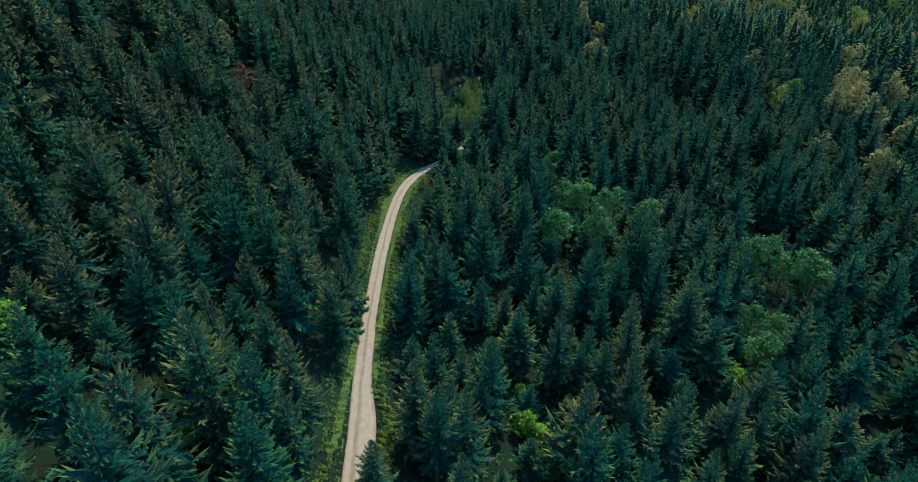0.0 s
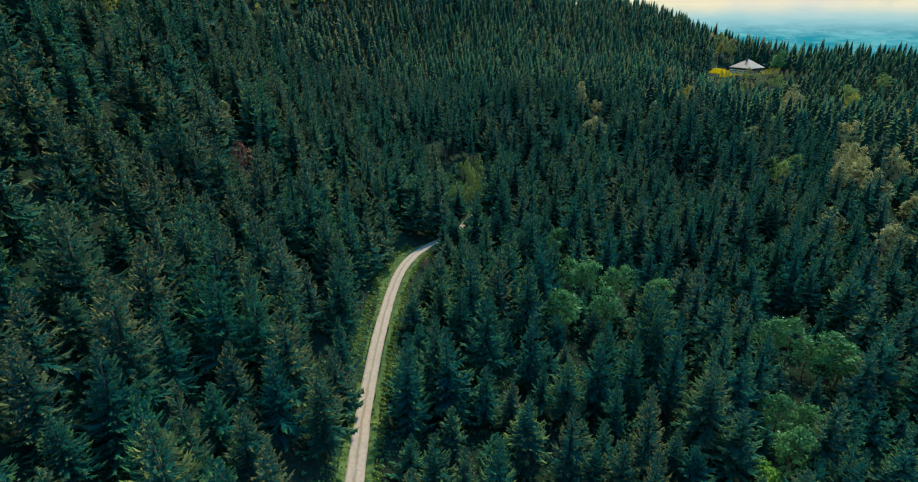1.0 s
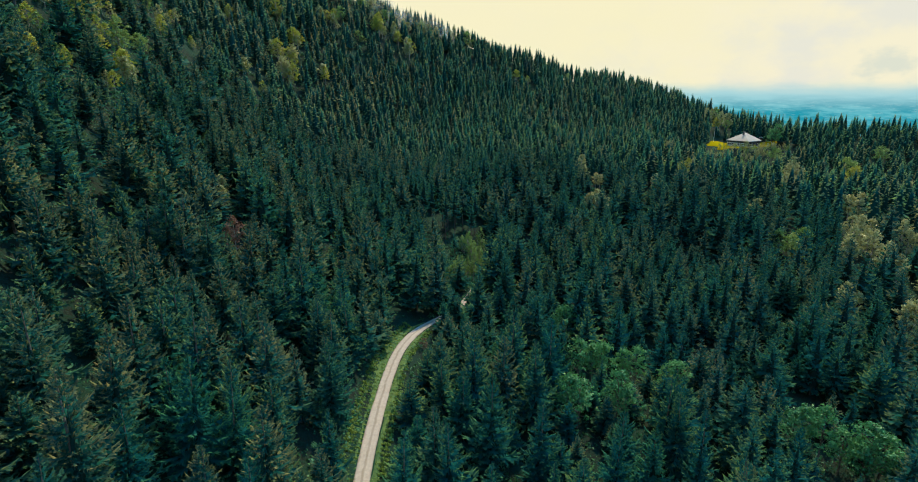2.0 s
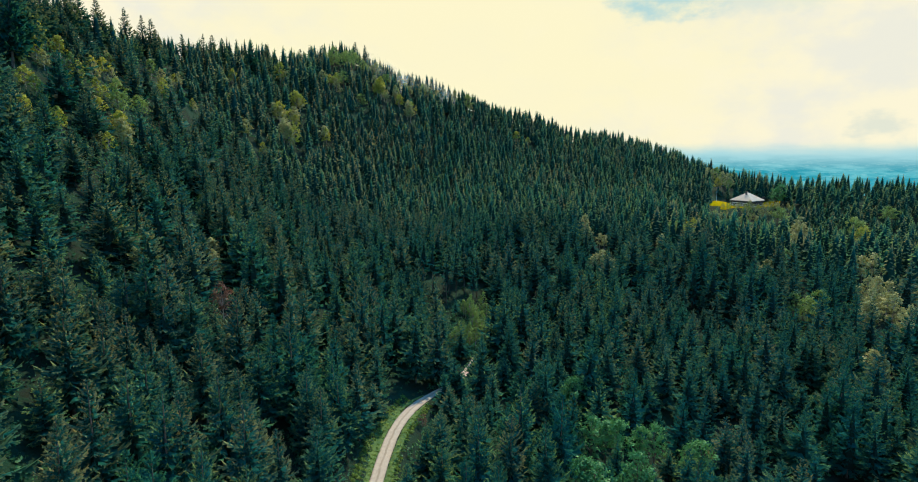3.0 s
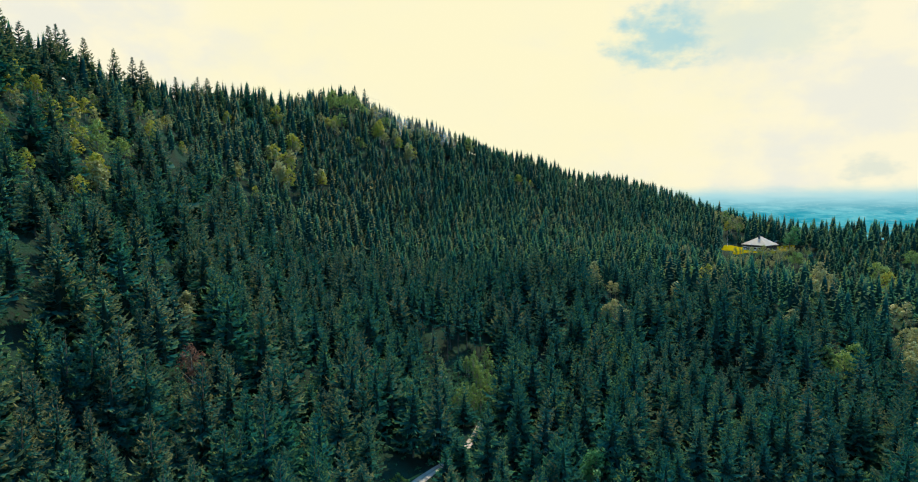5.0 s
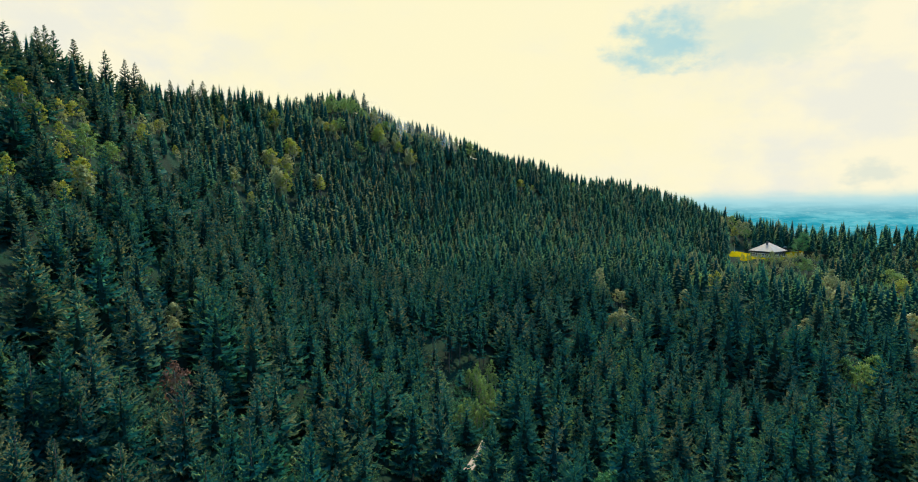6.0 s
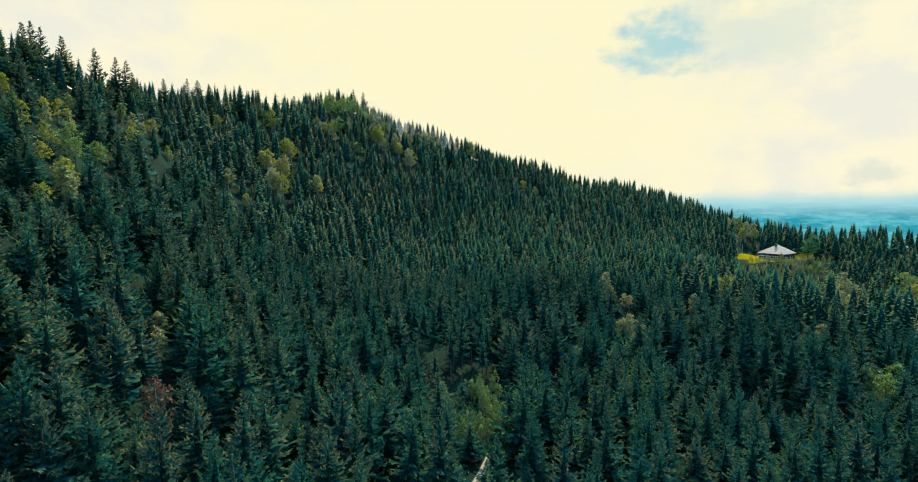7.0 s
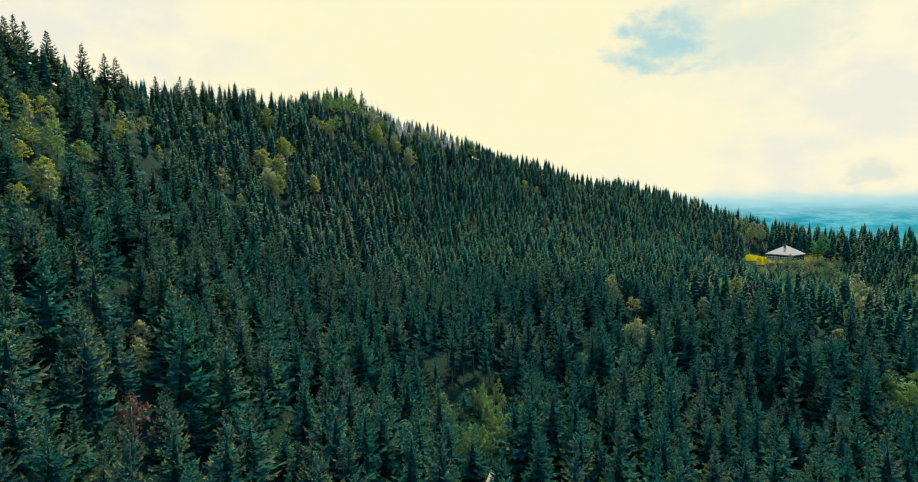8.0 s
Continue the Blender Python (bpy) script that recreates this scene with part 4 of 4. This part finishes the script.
def make_snag():
    snag = new("broken_trunk")
    snag.matrix_world = pose(80, 77.5, ground(80, 77.5)[0] - 0.2, 0, -14, 20)
    v, t = tube([(0, 0, -0.5), (0.05, 0, 3), (0, 0.08, 6.0), (0.1, 0, 7.2)], [0.34, 0.3, 0.22, 0.03], 8)
    mesh_object("trunk", v, t, M_BARK_PALE, snag)
    for k in range(4):
        a = k * 1.9
        v, t = tube([(0, 0, 3 + k * 0.8), (math.cos(a) * 0.6, math.sin(a) * 0.6, 3.3 + k * 0.8)], [0.06, 0.02], 5)
        mesh_object("branch_stub", v, t, M_BARK_PALE, snag)
    tagged(snag, "pale broken tree trunk without bark, leaning", "tree")


dry = make_broadleaf(77, "dry_shrub", "dry reddish-brown shrub with bare pale twigs", 6.0, 2.4, M_LEAF_RED, M_BARK_PALE, 500, 0.22, category="shrub", group="dry shrubs")
dry.matrix_world = pose(-63.5, 166, ground(-63.5, 166)[0] - 0.1)
dry.scale = (1.5, 1.5, 1.8)
copy_thing(dry, pose(-66, 171, ground(-66, 171)[0] - 0.1, 0, 0, 80)).scale = (0.7, 0.7, 0.8)
copy_thing(dry, pose(-10.5, 160, ground(-10.5, 160)[0] - 0.1, 0, 0, 150)).scale = (0.6, 0.6, 0.6)
make_snag()


# ---------------------------------------------------------------- the farmhouse and its meadow


def box(bm, size, at, turn=0.0):
    made = bmesh.ops.create_cube(bm, size=1.0)["verts"]
    bmesh.ops.transform(bm, matrix=pose(*at, 0, 0, turn) @ Matrix.Diagonal((*size, 1)), verts=made)
    return made


def make_meadow():
    turn = np.linspace(0, 2 * math.pi, 49)[:-1]
    verts, faces = [], []
    rings = np.linspace(0, 1, 9)
    for r in rings:
        for k, a in enumerate(turn):
            edge = 1 + 0.16 * math.sin(3 * a + 1) + 0.08 * math.sin(7 * a)
            px, py = HOUSE[0] + math.cos(a) * 25 * r * edge, HOUSE[1] + 4 + math.sin(a) * 14 * r * edge
            verts.append((px, py, ground(px, py)[0] + 0.75 - 0.9 * max(0, r - 0.8) / 0.2))
    n = len(turn)
    for i in range(len(rings) - 1):
        for k in range(n):
            faces.append((i * n + k, i * n + (k + 1) % n, (i + 1) * n + (k + 1) % n, (i + 1) * n + k))
    ob = mesh_object("meadow", verts, faces, M_MEADOW, soft=True)
    tagged(ob, "yellow-green flowering meadow round the farmhouse", "meadow", kind="structure")


make_meadow()


def make_house():
    house = new("farmhouse")
    house.matrix_world = pose(HOUSE[0], HOUSE[1], 16.1, 0, 0, 33)
    half, tall, eave = 7.7, 4.5, 8.6
    for k in range(4):
        bm = bmesh.new()
        m = pose(0, 0, 0, 0, 0, 90 * k)
        gaps = [(-4.5, 1.1), (-1.5, 1.1), (1.8, 1.1), (4.9, 1.1)]
        at = -half
        for centre, w in gaps:
            box(bm, (centre - w / 2 - at, 0.3, tall), ((at + centre - w / 2) / 2, -half + 0.15, tall / 2))
            box(bm, (w, 0.3, 1.1), (centre, -half + 0.15, 0.55))
            box(bm, (w, 0.3, 0.8), (centre, -half + 0.15, tall - 0.4))
            at = centre + w / 2
        box(bm, (half - 0.3 - at, 0.3, tall), ((at + half - 0.3) / 2, -half + 0.15, tall / 2))
        bmesh.ops.transform(bm, matrix=m, verts=bm.verts)
        wall = part("wall", bm, M_TIMBER, house)
        bm = bmesh.new()
        box(bm, (2 * half + 0.1, 0.12, 0.8), (0, -half - 0.05, 0.0))
        bmesh.ops.transform(bm, matrix=m, verts=bm.verts)
        part("base_wall", bm, M_PLASTER, house, "white plastered base wall")
        for centre, w in gaps:
            bm = bmesh.new()
            box(bm, (w, 0.06, 0.07), (centre, -half + 0.1, 1.14))
            box(bm, (w, 0.06, 0.07), (centre, -half + 0.1, 2.16))
            for dx in (-w / 2 + 0.035, 0, w / 2 - 0.035):
                box(bm, (0.07, 0.06, 0.95), (centre + dx, -half + 0.1, 1.65))
            bmesh.ops.transform(bm, matrix=m, verts=bm.verts)
            window = part("window", bm, M_PLASTER, wall, "white window frame")
            bm = bmesh.new()
            box(bm, (w, 0.02, 1.0), (centre, -half + 0.16, 1.65))
            bmesh.ops.transform(bm, matrix=m, verts=bm.verts)
            part("pane", bm, M_PANE, wall, "dark window glass")
    # the roof: four slopes to a short ridge
    for k in range(4):
        bm = bmesh.new()
        long = 1.1 if k % 2 == 0 else 0.0
        if long:
            low = [(-eave, -eave, tall - 0.4), (eave, -eave, tall - 0.4), (long, 0, tall + 5.0), (-long, 0, tall + 5.0)]
        else:
            low = [(-eave, -eave, tall - 0.4), (eave, -eave, tall - 0.4), (0, -1.1, tall + 5.0)]
        under = [bm.verts.new((a, b, c - 0.25)) for a, b, c in low]
        upper = [bm.verts.new(p) for p in low]
        bm.faces.new(upper)
        bm.faces.new(under[::-1])
        for i in range(len(low)):
            j = (i + 1) % len(low)
            bm.faces.new((under[i], under[j], upper[j], upper[i]))
        bmesh.ops.transform(bm, matrix=pose(0, 0, 0, 0, 0, 90 * k), verts=bm.verts)
        part("roof_slope", bm, M_ROOF, house, "pale grey sheet roof slope")
    bm = bmesh.new()
    box(bm, (1.0, 1.0, 3.0), (-2.6, -0.6, tall + 4.4))
    box(bm, (1.3, 1.3, 0.2), (-2.6, -0.6, tall + 5.9))
    part("chimney", bm, M_SOOT, house, "dark masonry chimney")
    bm = bmesh.new()
    for level in (1.1, 2.5):
        box(bm, (12.5, 0.10, 0.26), (-0.8, -half - 1.3, level))
    for k in range(9):
        box(bm, (0.12, 0.12, 3.2), (-7 + 1.55 * k, -half - 1.3, 1.1))
    bmesh.ops.transform(bm, matrix=pose(0, 0, 0, 0, 0, -90), verts=bm.verts)
    part("railing", bm, M_PLASTER, house, "white wooden railing")
    tagged(house, "low timber farmhouse with a broad pale hipped roof on the meadow", "house")


M_PANE, _n = material("window glass")
finish(_n, _n.add("ShaderNodeBsdfPrincipled", Base_Color=(0.02, 0.025, 0.03, 1), Roughness=0.08).outputs[0])
make_house()


def make_yard_things():
    pole = new("flagpole")
    pole.matrix_world = pose(193.5, 443, ground(193.5, 443)[0])
    v, t = tube([(0, 0, -0.4), (0, 0, 4), (0, 0, 8.6)], [0.11, 0.09, 0.05], 8)
    mesh_object("mast", v, t, M_PLASTER, pole)
    bm = bmesh.new()
    bmesh.ops.create_uvsphere(bm, u_segments=8, v_segments=6, radius=0.14, matrix=pose(0, 0, 8.7))
    part("finial", bm, M_PLASTER, pole)
    tagged(pole, "thin pale flagpole standing behind the farmhouse", "flagpole")
    shed = new("garden_shed")
    shed.matrix_world = pose(228.5, 444, ground(228.5, 444)[0], 0, 0, 20)
    bm = bmesh.new()
    box(bm, (3.2, 2.6, 2.4), (0, 0, 1.2))
    part("body", bm, M_TIMBER, shed)
    bm = bmesh.new()
    box(bm, (3.8, 3.2, 0.16), (0, 0, 2.6))
    bmesh.ops.transform(bm, matrix=pose(0, 0, 0, 8), verts=bm.verts)
    part("roof", bm, M_PLASTER, shed, "white lean-to roof")
    tagged(shed, "small garden shed with a white roof behind the house", "shed")


make_yard_things()


def make_wisp(seed, x, y, long, high, lift):
    """A rag of cloud that hangs over the ridge: thin uneven layers, one behind the other."""
    rng = np.random.default_rng(seed)
    cols, rows = 21, 9
    verts, faces, soft = [], [], []
    for layer in range(2):
        dx, dy, size = rng.normal(0, long * 0.10), (layer - 0.5) * 6, rng.uniform(0.8, 1.1)
        wave = rng.uniform(0, 6.28, 3)
        base = layer * cols * rows
        faces.append(quads(rows, cols) + base)
        for j in range(rows):
            for i in range(cols):
                u, v = i / (cols - 1) * 2 - 1, j / (rows - 1) * 2 - 1
                px = x + dx + u * long * 0.5 * size
                py = y + dy + 2.5 * math.sin(3 * u + wave[0]) + 1.5 * v * math.sin(2 * u + wave[1])
                pz = ground(px, y)[0] + lift + v * high * 0.5 * size + 2.0 * math.sin(4 * u + wave[2])
                verts.append((px, py, pz))
                soft.append((max(0.0, (1 - u * u) * (1 - v * v)), layer * 0.37, 0))
    ob = mesh_object("cloud_wisp", verts, np.concatenate(faces), M_MIST, extra={"soft": soft}, soft=True)
    tagged(ob, "thin white wisp of cloud clinging to the wooded ridge", "cloud", "cloud wisps on the ridge")


def make_mist_material():
    mat, n = material("thin cloud")
    attr = n.add("ShaderNodeAttribute")
    attr.attribute_name = "soft"
    part_of = n.add("ShaderNodeSeparateXYZ", Vector=attr.outputs["Vector"])
    at = n.add("ShaderNodeMapping", Vector=n.add("ShaderNodeNewGeometry").outputs["Position"], Scale=(0.05, 0.15, 0.07)).outputs[0]
    rag = n.ramp(n.noise(at, 1.0, 5.0, 0.6), 0.36, 0.70)
    dense = n.math("MULTIPLY", n.math("MULTIPLY", rag, n.ramp(part_of.outputs[0], 0.0, 0.9)), 0.34)
    white = n.add("ShaderNodeMixShader", Fac=0.5, i1=n.add("ShaderNodeBsdfDiffuse", Color=(0.85, 0.85, 0.82, 1)).outputs[0], i2=n.add("ShaderNodeBsdfTranslucent", Color=(0.85, 0.85, 0.82, 1)).outputs[0])
    finish(n, n.add("ShaderNodeMixShader", Fac=dense, i1=n.add("ShaderNodeBsdfTransparent").outputs[0], i2=white.outputs[0]).outputs[0])
    return mat


M_MIST = make_mist_material()
for k, (wx, wy, wl, wh, up) in enumerate([(-56, 526, 52, 26, 9), (-16, 532, 40, 20, 9)]):
    make_wisp(400 + k, wx, wy, wl, wh, up)
